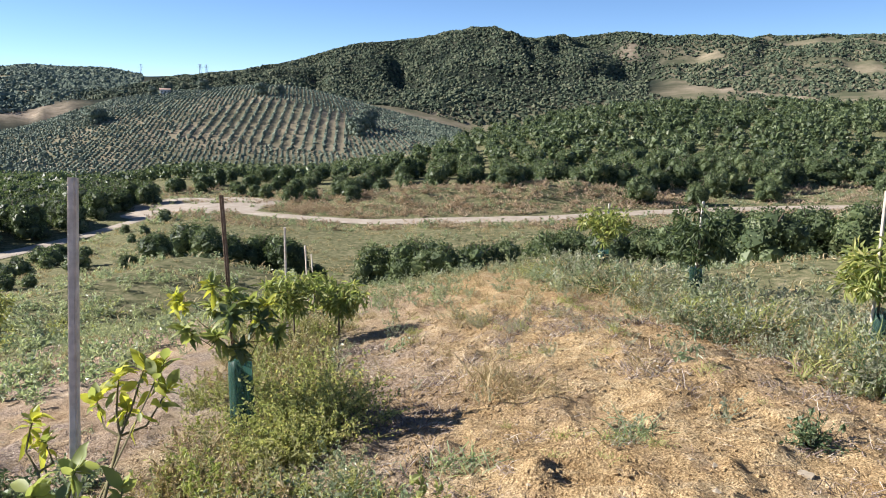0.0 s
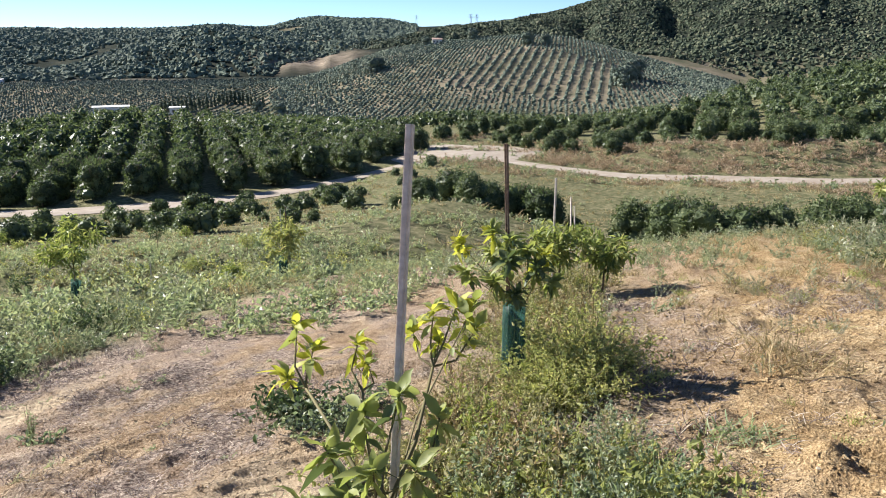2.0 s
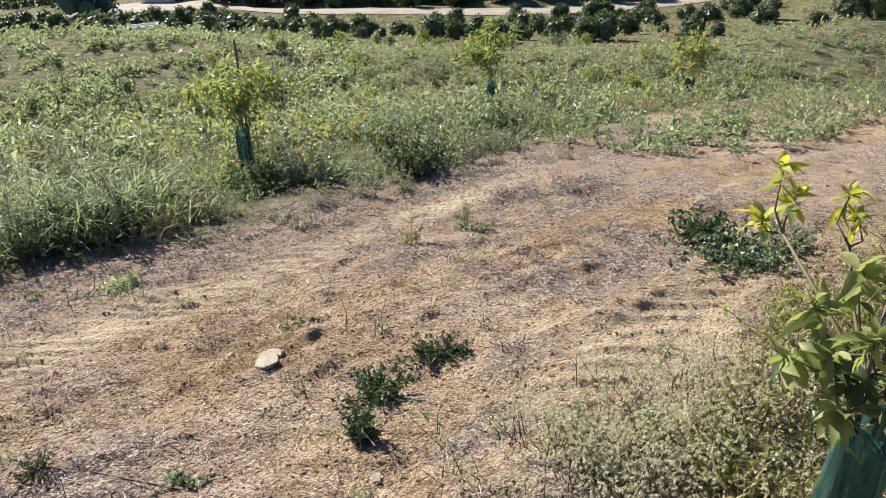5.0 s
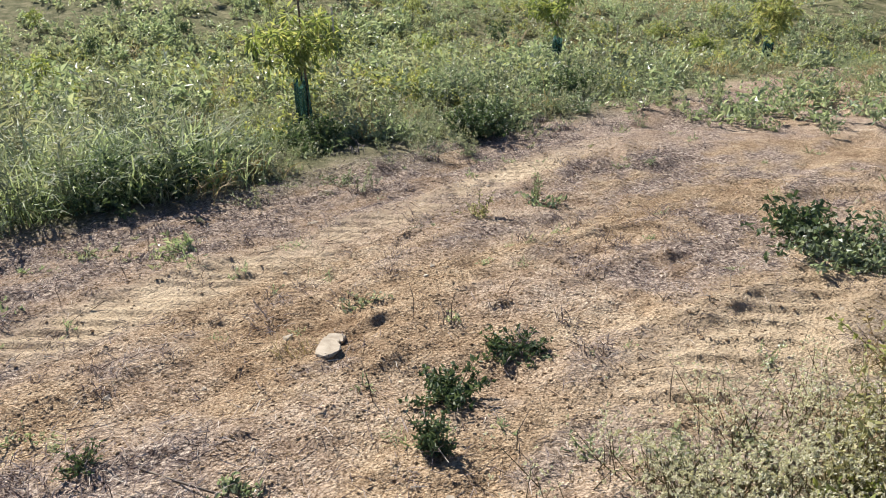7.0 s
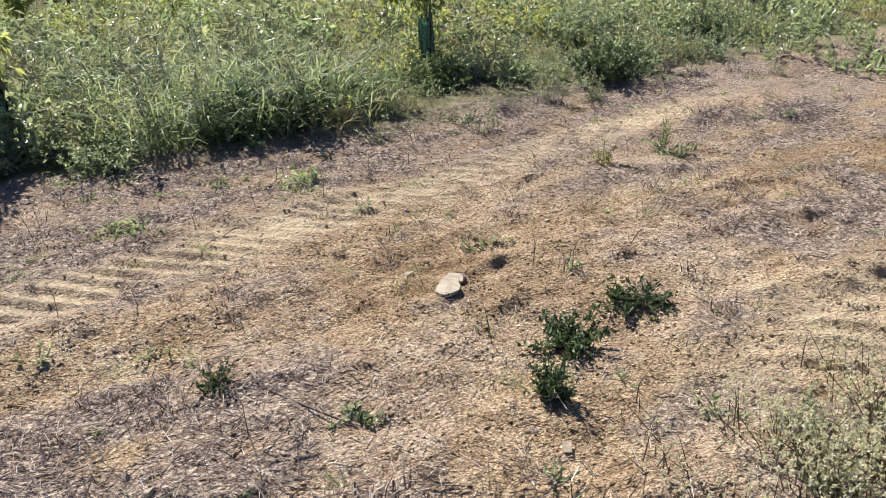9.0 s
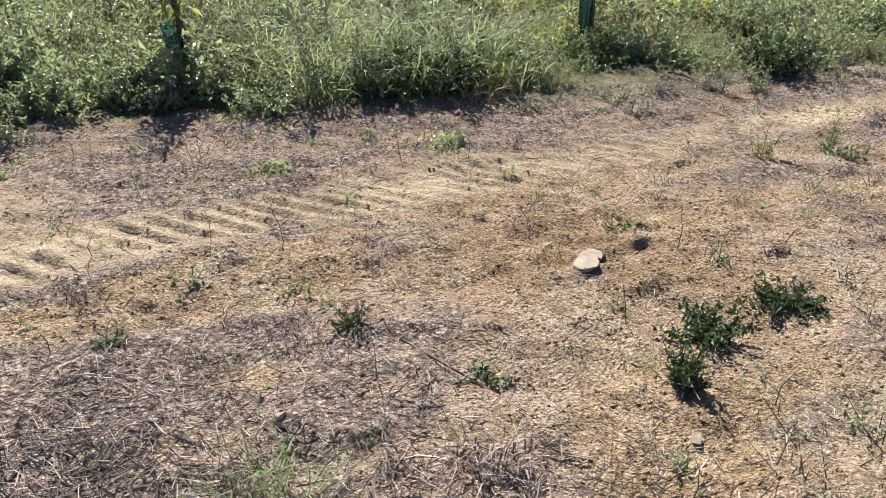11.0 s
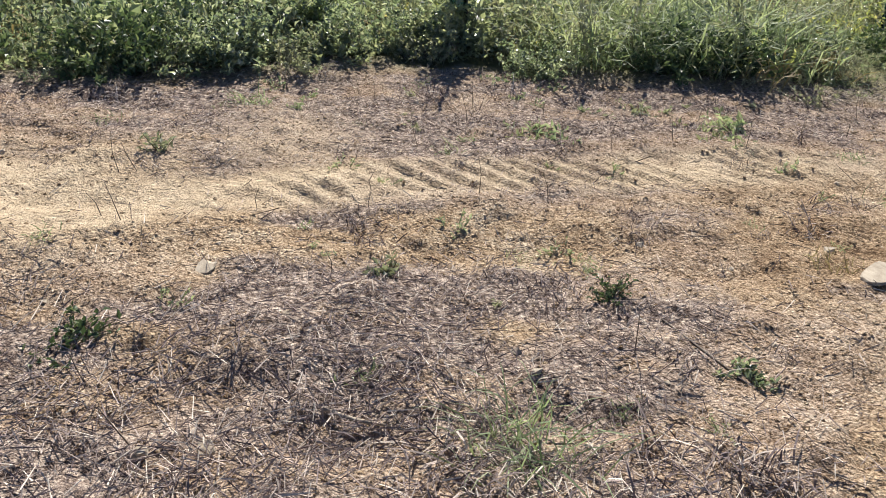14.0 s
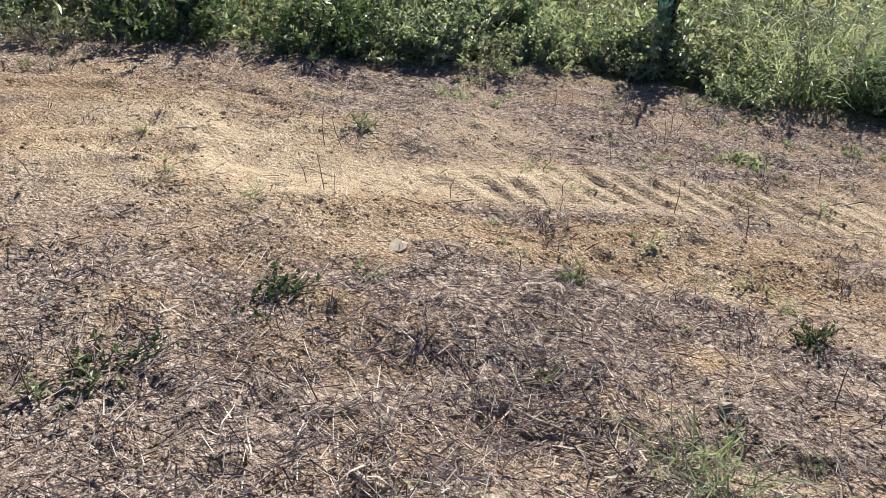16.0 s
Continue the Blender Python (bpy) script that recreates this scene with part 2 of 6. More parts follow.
def spread_copies(kinds, x, y, z, size, tilt=0.0):
    """Joins copies of (v, f) kinds at the places, turned at random."""
    out = []
    pick = rng.integers(0, len(kinds), len(x))
    turn = rng.uniform(0, 6.28, len(x))
    size = np.broadcast_to(size, len(x))
    for k, (v0, f0) in enumerate(kinds):
        i = np.nonzero(pick == k)[0]
        if not len(i):
            continue
        c, s = np.cos(turn[i])[:, None], np.sin(turn[i])[:, None]
        v = np.stack([v0[:, 0] * c - v0[:, 1] * s, v0[:, 0] * s + v0[:, 1] * c, np.broadcast_to(v0[:, 2], (len(i), len(v0)))], -1) * size[i][:, None, None]
        lean = rng.normal(0, tilt, (len(i), 1, 2)) if tilt else 0
        v[..., :2] += v[..., 2:] * lean
        v += np.stack([x[i], y[i], z[i]], -1)[:, None]
        out.append((v.reshape(-1, 3), (f0[None] + (np.arange(len(i)) * len(v0))[:, None, None]).reshape(-1, f0.shape[1])))
    return join(out)


def stuff(name, vf, mat, label, category, smooth_shade=False):
    return tagged(new(name, mesh_np(name, *vf, [mat], smooth_shade)), label, category, kind="stuff")


def part(name, bm_or_mesh, mat, parent, label=""):
    """One mesh object under a thing or under a part."""
    if isinstance(bm_or_mesh, bmesh.types.BMesh):
        me = bpy.data.meshes.new(name)
        bm_or_mesh.to_mesh(me)
        bm_or_mesh.free()
    else:
        me = bm_or_mesh
    if mat and not me.materials:
        me.materials.append(mat)
    ob = new(name, me)
    ob.parent = parent
    return tagged(ob, label)


# ---- the lie of the land ----
SC = 1.41
AZ = np.array([-60, -28, -14, -6, 2, 8, 15, 22, 30, 40, 50, 60, 75, 100, 140, 230, 300], float)
ROAD_AZ = np.array([-60, -27, -7, 5, 11, 18, 21.5, 25, 30, 36, 44, 57, 64, 75, 100, 140, 230, 300], float)
ROAD_R = np.array([110, 98, 80, 78, 83, 94, 83, 76, 70, 67.5, 68, 74, 86, 96, 96, 96, 100, 110], float) * SC
RINGS = [
    (30, True, [-3, -5.4, -6.2, -6.4, -6.4, -6.2, -5.6, -5.0, -4.9, -4.8, -4.8, -4.8, -4.6, -4.0, -1, 5, -3]),
    (48, True, [-6, -9.6, -9.9, -10, -10, -9.9, -9.8, -8.8, -8.0, -7.9, -7.9, -7.9, -7.6, -6.5, -2, 8, -6]),
    (66, True, [-8, -10.2, -10.2, -10.2, -10.2, -10.2, -10.3, -10.4, -10.4, -10.5, -10.5, -10.5, -11, -10, -3, 10, -8]),
    (78, True, [-9.2, -11.2, -11.2, -11.2, -11.2, -11.2, -11.2, -11.2, -11.2, -11.2, -11.2, -11.2, -13, -13, -3, 12, -9.2]),
    (110, True, [-9, -9.8, -10.3, -10.6, -10.9, -11.8, -12.0, -12.6, -11.8, -12, -12.6, -15, -18, -18, -4, 14, -9]),
    (160, True, [-4, -5.2, -6.6, -8.5, -12, -15, -16.5, -16.5, -13.7, -11.2, -13.8, -20, -24, -24, -6, 16, -4]),
    (240, True, [0, -1.8, -3.2, -8.5, -17, -23, -26, -26.5, -22, -18, -21, -28, -32, -32, -8, 18, 0]),
]


def around(az, knots, values):
    """Smooth periodic interpolation over the compass."""
    fine = np.arange(-60, 301, 2.0)
    lin = np.interp(fine, knots, values)
    ker = np.array([1, 2, 3, 2, 1]) / 9.0
    pad = np.r_[lin[-5:-1], lin, lin[1:5]]
    lin = np.convolve(pad, ker, "same")[4:-4]
    return np.interp((np.asarray(az) + 60) % 360 - 60, fine, lin)


# farther out: radius in metres, then compass bearings (degrees to the left) and rises over the horizon there
FAR_RINGS = [
    (450, [-60, -28, -15, -8, 0, 3.3, 11, 15, 23.5, 31, 60, 75, 100, 140, 230, 300], [-1.6, -2.0, -2.6, -3.4, -4.4, -5.0, -6.0, -6.0, -5.6, -5.6, -5.8, -5.8, -4, 0, 2.5, -1.6]),
    (820, [-60, -28, -15, -8, -2.2, 0, 3.3, 7.2, 9.8, 12.1, 14.7, 18.3, 21.8, 24.5, 26.5, 28.4, 31, 54, 75, 100, 140, 230, 300], [-1.5, -1.2, -1.6, -2.4, -3.1, -2.5, -1.6, -0.55, 0.05, 0.2, 0.05, -0.15, -0.6, -1.45, -2.1, -2.55, -3.05, -3.05, -3.1, -2, 0, 2, -1.5]),
    (1000, [-60, -28, -15, -8, 0, 5, 10, 14.7, 18, 22, 26, 30, 44, 75, 100, 140, 230, 300], [1, 0.3, 0.1, 0, -0.2, -0.8, -0.8, -1.0, -0.9, -1.6, -2.4, -2.5, -2.4, -2.4, -1, 0.5, 3, 1]),
    (1550, [-60, -28, -21, -15, -12.5, -8.4, -6.8, -4.1, -1.6, 0, 3.2, 5.5, 7.1, 10.2, 12.8, 14.7, 18.3, 20.2, 22, 26, 28, 30, 32.9, 34.8, 38.5, 43, 60, 75, 100, 140, 230, 300], [3, 3.12, 3.08, 3.2, 3.62, 3.32, 3.16, 3.68, 3.78, 3.6, 3.15, 3.0, 2.65, 1.78, 1.25, 1.1, 0.62, 0.3, 0.0, -0.4, -0.5, 0, 0.75, 0.6, -0.6, -1.9, -1.8, -1.5, -0.5, 1, 3.5, 3]),
    (2700, [-60, 0, 14, 20.2, 21.7, 25, 26.5, 28.1, 30, 36, 47, 54, 60, 75, 100, 140, 230, 300], [1.5, 1.5, 0.7, 0.75, 1.15, 1.25, 1.4, 1.2, 0.65, 0.65, 0.7, 0.5, 0.45, 0.6, 1, 1, 3, 1.5]),
    (3700, [-60, 300], [-0.5, -0.5]),
]


def bearing(az, knots, values):
    """Interpolation over the compass, slightly rounded."""
    fine = np.arange(-60, 300.5, 0.5)
    lin = np.interp(fine, knots, values)
    lin = np.convolve(np.r_[[lin[0]] * 2, lin, [lin[-1]] * 2], np.ones(3) / 3, "same")[2:-2]
    return np.interp((np.asarray(az) + 60) % 360 - 60, fine, lin)


def road_r(az):
    fine = np.arange(-60, 301, 1.0)
    lin = np.interp(fine, ROAD_AZ, ROAD_R)
    pad = np.r_[lin[-6:-1], lin, lin[1:6]]
    lin = np.convolve(pad, np.ones(5) / 5, "same")[5:-5]
    return np.interp((np.asarray(az) + 60) % 360 - 60, fine, lin)


def slope(x, y):
    """The field round the camera: falls ahead and to the left, and away again on the right."""
    return 0.156 * x - 0.133 * y - 0.055 * np.maximum(x - 0.3, 0) ** 2 / (1 + 0.05 * np.maximum(x, 0))


def track_x(y):
    """Where the tractor's left wheel went."""
    return np.interp(y, [-4, -2.8, -1.8, -1, -0.4, 0.3, 1, 2, 3, 4, 6, 8], [-4.0, -4.08, -4.3, -4.62, -4.79, -4.93, -5.04, -5.22, -5.43, -5.62, -5.85, -6.1])


def edge(y):
    """Where the weedy strip on the left begins."""
    return -7.1 + 0.33 * np.maximum(0, -y - 0.4)


def land(x, y, fine=True):
    x, y = np.asarray(x, float), np.asarray(y, float)
    r = np.hypot(x, y) + 1e-6
    az = (np.degrees(np.arctan2(-x, y)) + 60) % 360 - 60
    k = road_r(az) / 78.0
    lr = np.log(r)
    zs, rs = [], []
    for ring, scaled, heights in RINGS:
        rs.append(np.log(ring * (k if scaled else SC) * np.ones_like(r)))
        zs.append((around(az, AZ, heights) - 1.6) * SC + 1.6)
    for ring, knots, rises in FAR_RINGS:
        rs.append(np.log(ring * np.ones_like(r)))
        zs.append(1.6 + ring * np.tan(np.radians(bearing(az, knots, rises))))
    z = zs[0].copy()
    for i in range(len(rs) - 1):
        t = np.clip((lr - rs[i]) / (rs[i + 1] - rs[i]), 0, 1)
        inside = lr >= rs[i]
        m0 = (zs[i + 1] - zs[max(i - 1, 0)]) / (rs[i + 1] - rs[max(i - 1, 0)])
        m1 = (zs[min(i + 2, len(rs) - 1)] - zs[i]) / (rs[min(i + 2, len(rs) - 1)] - rs[i])
        w = (rs[i + 1] - rs[i]) * 0.6
        h = (2 * t**3 - 3 * t**2 + 1) * zs[i] + (t**3 - 2 * t**2 + t) * m0 * w + (3 * t**2 - 2 * t**3) * zs[i + 1] + (t**3 - t**2) * m1 * w
        z = np.where(inside, h, z)
    # hills and gullies
    far = smooth(330, 430, r)
    flank = smooth(980, 1150, r) * (1 - smooth(1420, 1530, r))
    spur = -np.exp(-(((az - 2.4 - (r - 1250) * 0.003) / 1.5) ** 2)) - 0.9 * np.exp(-(((az + 12 - (r - 1250) * 0.006) / 1.7) ** 2)) - 0.5 * np.exp(-(((az - 8.6) / 0.9) ** 2)) + 0.5 * np.exp(-(((az + 4.5) / 3.5) ** 2))
    z = z + flank * (spur * 22 + (0.2 - np.abs(fbm(az * 0.32, r / 420, 3, 9)) * 1.6) * 34) + far * fbm(x / 120, y / 120, 3, 3) * (5 + 9 * smooth(950, 1150, r) * (1 - smooth(1400, 1550, r)))
    road = np.exp(-(((r - road_r(az)) / 5.0) ** 4))
    yard = np.exp(-(((az - 17) / 5.0) ** 4) - ((r - 134) / 15.0) ** 4)
    z = z + (1 - road) * (1 - yard) * smooth(60, 110, r) * (1 - far) * fbm(x / 22, y / 22, 3, 5) * 2.2
    z = z + 2.6 * np.exp(-(((az + 4) / 9.0) ** 2) - ((r - road_r(az) - 17) / 8.0) ** 2) * (1 + fbm(x / 5, y / 5, 3, 15))
    near = slope(x, y) + fbm(x / 9, y / 9, 2, 21) * 0.25 * smooth(8, 14, r)
    b = smooth(15, 34, r)
    z = near * (1 - b) + z * b
    if fine:
        w = 1 - smooth(14, 30, r)
        lumps = fbm(x / 1.4, y / 1.4, 3, 31) * 0.10 + fbm(x / 0.4, y / 2.0, 3, 33) * 0.10 + fbm(x / 0.3, y / 0.34, 3, 41) * 0.08 + np.maximum(fbm(x / 0.17, y / 0.2, 2, 51) - 0.05, 0) * 0.1
        lumps = lumps + smooth(-0.8, 0.4, x) * (fbm(x / 0.55, y / 0.6, 3, 35) * 0.11 + np.maximum(fbm(x / 0.26, y / 0.3, 2, 36), 0) * 0.09)
        # tyre marks: a flattened strip with raised slanted lugs
        marks, flat = 0.0, 1.0
        for cx, half, y0, y1, deep in ((track_x(y), 0.24, -1.4, 6.5, 1.15), (-2.42 - 0.08 * (y - 3), 0.19, 2.0, 4.6, 1.35), (0.72 + 0.02 * y, 0.22, 3.3, 5.0, 2.0), (0.72 + 0.02 * y, 0.22, 6.4, 8.6, 1.6)):
            u = x - cx
            inside = np.clip(0.35 + 1.2 * vnoise(x * 3.1 + 5, y * 3.1, 24), 0, 1) * np.exp(-((u / half) ** 6)) * smooth(y0, y0 + 0.6, y) * (1 - smooth(y1 - 0.6, y1, y)) * np.clip(0.5 + 1.1 * vnoise(x * 1.1, y * 0.8, 77), 0, 1)
            along_ = np.where(x < -3.5, y - u * 0.8, np.where(x < -1.5, 0.73 * y - 0.68 * x, y + 0.3 * u))
            lug = np.sin((along_ + 0.05 * vnoise(x * 4, y * 4, 8)) * 2 * np.pi / np.where(x < -3.5, 0.17, 0.2))
            marks = marks + deep * inside * (0.03 * np.maximum(lug, 0) ** 0.5 * np.clip(0.65 + 0.5 * vnoise(x * 2.5, y * 1.7, 29), 0, 1) - 0.016 + 0.05 * np.exp(-(((u + 0.26) / 0.06) ** 2)) * vnoise(x * 3, y * 5, 23) * smooth(0.3, 1.0, y) * (x < -3.5))
            flat = flat * (1 - 0.8 * inside)
        z = z + w * (lumps * flat + marks)
    return z


def ground(x, y):
    return float(land(np.array([x]), np.array([y]), False)[0])


# ---- the ground: one sheet out to the horizon ----
def polar(az, r):
    a = np.radians(az)
    return -np.sin(a) * r, np.cos(a) * r


def az_of(x, y):
    return np.degrees(np.arctan2(-x, y))


def crumbs(n, l, scale):
    """Crumbs of earth: distance from the middle of the nearest one, and its own random tone."""
    c = n.new("ShaderNodeTexCoord")
    t = n.new("ShaderNodeTexVoronoi")
    t.inputs["Scale"].default_value = scale
    wob = n.new("ShaderNodeTexNoise")
    wob.inputs["Scale"].default_value, wob.inputs["Detail"].default_value = scale * 0.6, 2.0
    l.new(c.outputs["Object"], wob.inputs["Vector"])
    v = n.new("ShaderNodeVectorMath")
    v.operation = "MULTIPLY_ADD"
    l.new(wob.outputs["Color"], v.inputs[0])
    v.inputs[1].default_value = (1.2 / scale,) * 3
    l.new(c.outputs["Object"], v.inputs[2])
    l.new(v.outputs[0], t.inputs["Vector"])
    tone = n.new("ShaderNodeSeparateColor")
    l.new(t.outputs["Color"], tone.inputs[0])
    return t.outputs["Distance"], tone.outputs["Red"]


def soil():
    m, n, l, b = material("sandy orchard soil")
    at = n.new("ShaderNodeAttribute")
    at.attribute_name = "cover"
    sep = n.new("ShaderNodeSeparateColor")
    l.new(at.outputs["Color"], sep.inputs[0])
    coarse, mid_, fine = noise_tex(n, l, 0.9, 5), noise_tex(n, l, 6.0, 5, 0.65), noise_tex(n, l, 70.0, 4, 0.7)
    grit, tone_a = crumbs(n, l, 62.0)
    sandy_grit, tone_b = crumbs(n, l, 140.0)
    sand = n.new("ShaderNodeAttribute")
    sand.attribute_name = "sand"
    tone = calc(n, l, "ADD", calc(n, l, "MULTIPLY", coarse, 0.45), calc(n, l, "MULTIPLY", mid_, 0.55))
    pale = ramp(n, l, tone, [(0.34, (0.266, 0.196, 0.147)), (0.5, (0.451, 0.355, 0.272)), (0.64, (0.6, 0.503, 0.405))])
    golden = ramp(n, l, tone, [(0.34, (0.32, 0.214, 0.11)), (0.5, (0.5, 0.37, 0.208)), (0.64, (0.63, 0.51, 0.325))])
    dirt = mix(n, l, at.outputs["Alpha"], pale, golden)
    dirt = mix(n, l, ramp(n, l, fine, [(0.4, (0, 0, 0)), (0.56, (1, 1, 1))]), mix(n, l, 1.0, dirt, (0.55, 0.5, 0.46), "MULTIPLY"), dirt)
    dirt = mix(n, l, ramp(n, l, grit, [(0.35, (0, 0, 0)), (0.75, (1, 1, 1))]), dirt, mix(n, l, 1.0, dirt, (0.88, 0.86, 0.85), "MULTIPLY"))
    dirt = mix(n, l, 1.0, dirt, ramp(n, l, tone_a, [(0.0, (0.8, 0.78, 0.76)), (0.5, (1, 1, 1)), (1.0, (1.12, 1.12, 1.12))]), "MULTIPLY")
    dirt = mix(n, l, 1.0, dirt, ramp(n, l, tone_b, [(0.0, (0.66, 0.63, 0.62)), (0.5, (1, 1, 1)), (1.0, (1.25, 1.25, 1.25))]), "MULTIPLY")
    litter = ramp(n, l, noise_tex(n, l, 34.0, 6, 0.78), [(0.4, (0.075, 0.053, 0.045)), (0.51, (0.28, 0.216, 0.176)), (0.62, (0.58, 0.48, 0.39))])
    dirt = mix(n, l, sep.outputs["Green"], dirt, litter)
    bare_ = n.new("ShaderNodeSeparateColor")
    l.new(sand.outputs["Color"], bare_.inputs[0])
    dirt = mix(n, l, bare_.outputs["Red"], dirt, ramp(n, l, noise_tex(n, l, 14.0, 5, 0.7), [(0.3, (0.4, 0.312, 0.208)), (0.65, (0.64, 0.52, 0.368))]))
    # Grassy ground, darkened so the gaps between the weeds hold shade.
    turf = ramp(n, l, noise_tex(n, l, 1.7, 6, 0.7), [(0.35, (0.085, 0.09, 0.045)), (0.52, (0.17, 0.165, 0.09)), (0.68, (0.31, 0.265, 0.165))])
    col = mix(n, l, sep.outputs["Red"], dirt, turf)
    rough_ = noise_tex(n, l, 0.02, 8, 0.7)
    fields = ramp(n, l, rough_, [(0.36, (0.11, 0.115, 0.07)), (0.5, (0.19, 0.17, 0.115)), (0.7, (0.33, 0.27, 0.195))])
    # Wooded ground: dark leaf litter, near-black to hold the shade between the trees.
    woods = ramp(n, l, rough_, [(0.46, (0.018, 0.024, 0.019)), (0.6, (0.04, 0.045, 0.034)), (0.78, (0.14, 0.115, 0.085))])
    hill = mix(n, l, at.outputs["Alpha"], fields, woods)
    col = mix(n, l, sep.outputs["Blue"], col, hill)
    col = mix(n, l, bare_.outputs["Green"], col, ramp(n, l, noise_tex(n, l, 0.09, 7, 0.7), [(0.35, (0.26, 0.2, 0.15)), (0.65, (0.5, 0.41, 0.32))]))
    col = mix(n, l, bare_.outputs["Blue"], col, ramp(n, l, noise_tex(n, l, 0.12, 6, 0.7), [(0.35, (0.085, 0.06, 0.05)), (0.65, (0.14, 0.105, 0.085))]))
    l.new(col, b.inputs["Base Color"])
    b.inputs["Roughness"].default_value = 0.95
    b.inputs["Specular IOR Level"].default_value = 0.02
    bumped(n, l, b, calc(n, l, "ADD", mid_, calc(n, l, "ADD", calc(n, l, "MULTIPLY", noise_tex(n, l, 22.0, 4, 0.7), 0.8), calc(n, l, "SUBTRACT", calc(n, l, "MULTIPLY", fine, 0.3), calc(n, l, "ADD", calc(n, l, "MULTIPLY", grit, 0.17), calc(n, l, "MULTIPLY", sandy_grit, 0.1))))), 1.0, 0.042)
    return m


SOIL = soil()


def sandy(x, y):
    """Where wheels have laid the pale sand bare."""
    wheel = np.exp(-(((x - track_x(y)) / 0.27) ** 4)) * smooth(-2.6, -1.8, y) * (1 - smooth(5, 7, y)) * np.clip(0.45 + 0.9 * vnoise(x * 1.1, y * 0.8, 77) + 1.4 * fbm(x / 0.12, y / 0.16, 3, 79), 0, 1)
    wheel = wheel + np.exp(-(((x + 4.4) / 0.65) ** 4) - ((y + 2.5) / 0.8) ** 4) * np.clip(vnoise(x * 3, y * 3, 78) * 1.6, 0, 1)
    wheel = wheel + 0.8 * np.exp(-(((x + 2.45) / 0.35) ** 2) - ((y - 3.2) / 1.0) ** 2) + 0.5 * np.exp(-(((x + 5.3) / 0.5) ** 2) - ((y + 1.1) / 0.4) ** 2)
    return np.clip(wheel, 0, 1)


def cover(x, y):
    """How far plants (red), straw litter (green) and hill scrub (blue) cover the soil."""
    r = np.hypot(x, y)
    n1 = fbm(x / 1.6, y / 1.6, 4, 61)
    weeds = smooth(0.5, -0.5, x - edge(y) + n1 * 1.2) + smooth(14, 24, r + n1 * 6)
    row = np.exp(-(((x + 0.75 + 0.12 * y) / 0.75) ** 2)) * smooth(1.0, 2.0, y) * 0.7
    # Litter thickens towards the weed edge; the extra darkness there stands for shadow.
    lean = 0.17 * smooth(-3.5, -2.6, x) * smooth(1.2, 0.2, y) + 0.1 * np.exp(-(((x + 3.65) / 0.35) ** 2)) * smooth(1.0, 0.2, y) + 0.2 * smooth(-5.3, -6.1, x) - 0.14 * np.exp(-(((x + 4.15) / 0.3) ** 2)) - 0.3 * np.exp(-(((x + 3.33) / 0.2) ** 2) - ((y + 0.12) / 0.2) ** 2) - 0.35 * np.exp(-(((x + 2.5) / 0.3) ** 2) - ((y - 1.2) / 0.3) ** 2)
    straw = smooth(-0.1, 0.2, fbm(x / 0.8, y / 2.0, 4, 63) * 0.8 + fbm(x / 0.2, y / 0.35, 4, 71) * 0.9 + lean) * (r < 12)
    wheel = sandy(x, y)
    straw = straw * (1 - np.clip(wheel * 1.3, 0, 1))
    az = np.degrees(np.arctan2(-x, y))
    straw = straw * (1 - 0.75 * smooth(-1.2, 0.2, x) * (r < 14))
    golden = np.maximum(smooth(-1.4, 0.4, x), 0.08 + 0.4 * smooth(-0.1, 0.12, fbm(x / 0.9, y / 1.8, 3, 65) - lean)) * (r < 60)
    # Where the shade-darkened wooded ground colour applies, far off.
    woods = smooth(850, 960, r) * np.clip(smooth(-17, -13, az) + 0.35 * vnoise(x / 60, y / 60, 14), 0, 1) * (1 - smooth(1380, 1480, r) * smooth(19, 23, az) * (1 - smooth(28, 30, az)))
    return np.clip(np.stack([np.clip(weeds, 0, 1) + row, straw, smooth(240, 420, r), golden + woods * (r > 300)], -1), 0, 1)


def patch(x, y):
    """The pale terraced block on the far knoll."""
    a, r = az_of(x, y), np.hypot(x, y)
    return (a > 6.6) & (a < 18.6) & (r > np.interp(a, [7, 18.6], [505, 560])) & (r < np.interp(a, [6.4, 13.3, 18.6], [660, 705, 562]))


def open_soil(x, y):
    """Sand on the wheel tracks (red), bare pale earth on the hills (green), ploughed earth (blue)."""
    a, r = az_of(x, y), np.hypot(x, y)
    pale = 0.14 * patch(x, y) + 0.6 * np.exp(-(((a - 27.5) / 3.4) ** 4) - ((r - 1190) / 130) ** 4)
    pale = pale + 0.2 * np.exp(-(((a - 50) / 5.0) ** 4) - ((r - 960) / 70) ** 4) + 0.5 * np.exp(-(((a - 41) / 6.0) ** 4) - ((r - 1000) / 16) ** 4)
    pale = pale + 0.35 * np.exp(-(((a + 12.2) / 1.5) ** 4) - ((r - 1330) / 55) ** 4) + 0.45 * smooth(1440, 1540, r) * smooth(-14, -17, a)
    pale = pale + 0.6 * np.exp(-(((a + 21) / 4.5) ** 4) - ((r - 1230 - 14 * a) / 10) ** 4) + 0.22 * np.exp(-(((a - 4) / 3) ** 4) - ((r - 560) / 60) ** 4)
    ploughed = smooth(54.5, 55.5, a) * smooth(64, 62.5, a) * smooth(325, 340, r) * smooth(490, 470, r)
    return np.clip(np.stack([sandy(x, y) * 0.75 * (r < 30), pale * (0.5 + vnoise(x / 14, y / 14, 19)), ploughed, np.ones_like(r)], -1), 0, 1)


az_fine = np.radians(np.r_[np.arange(-36, 24, 0.36), np.arange(24, 124, 0.27), np.arange(124, 324, 5.0)])
rad = [0.25]
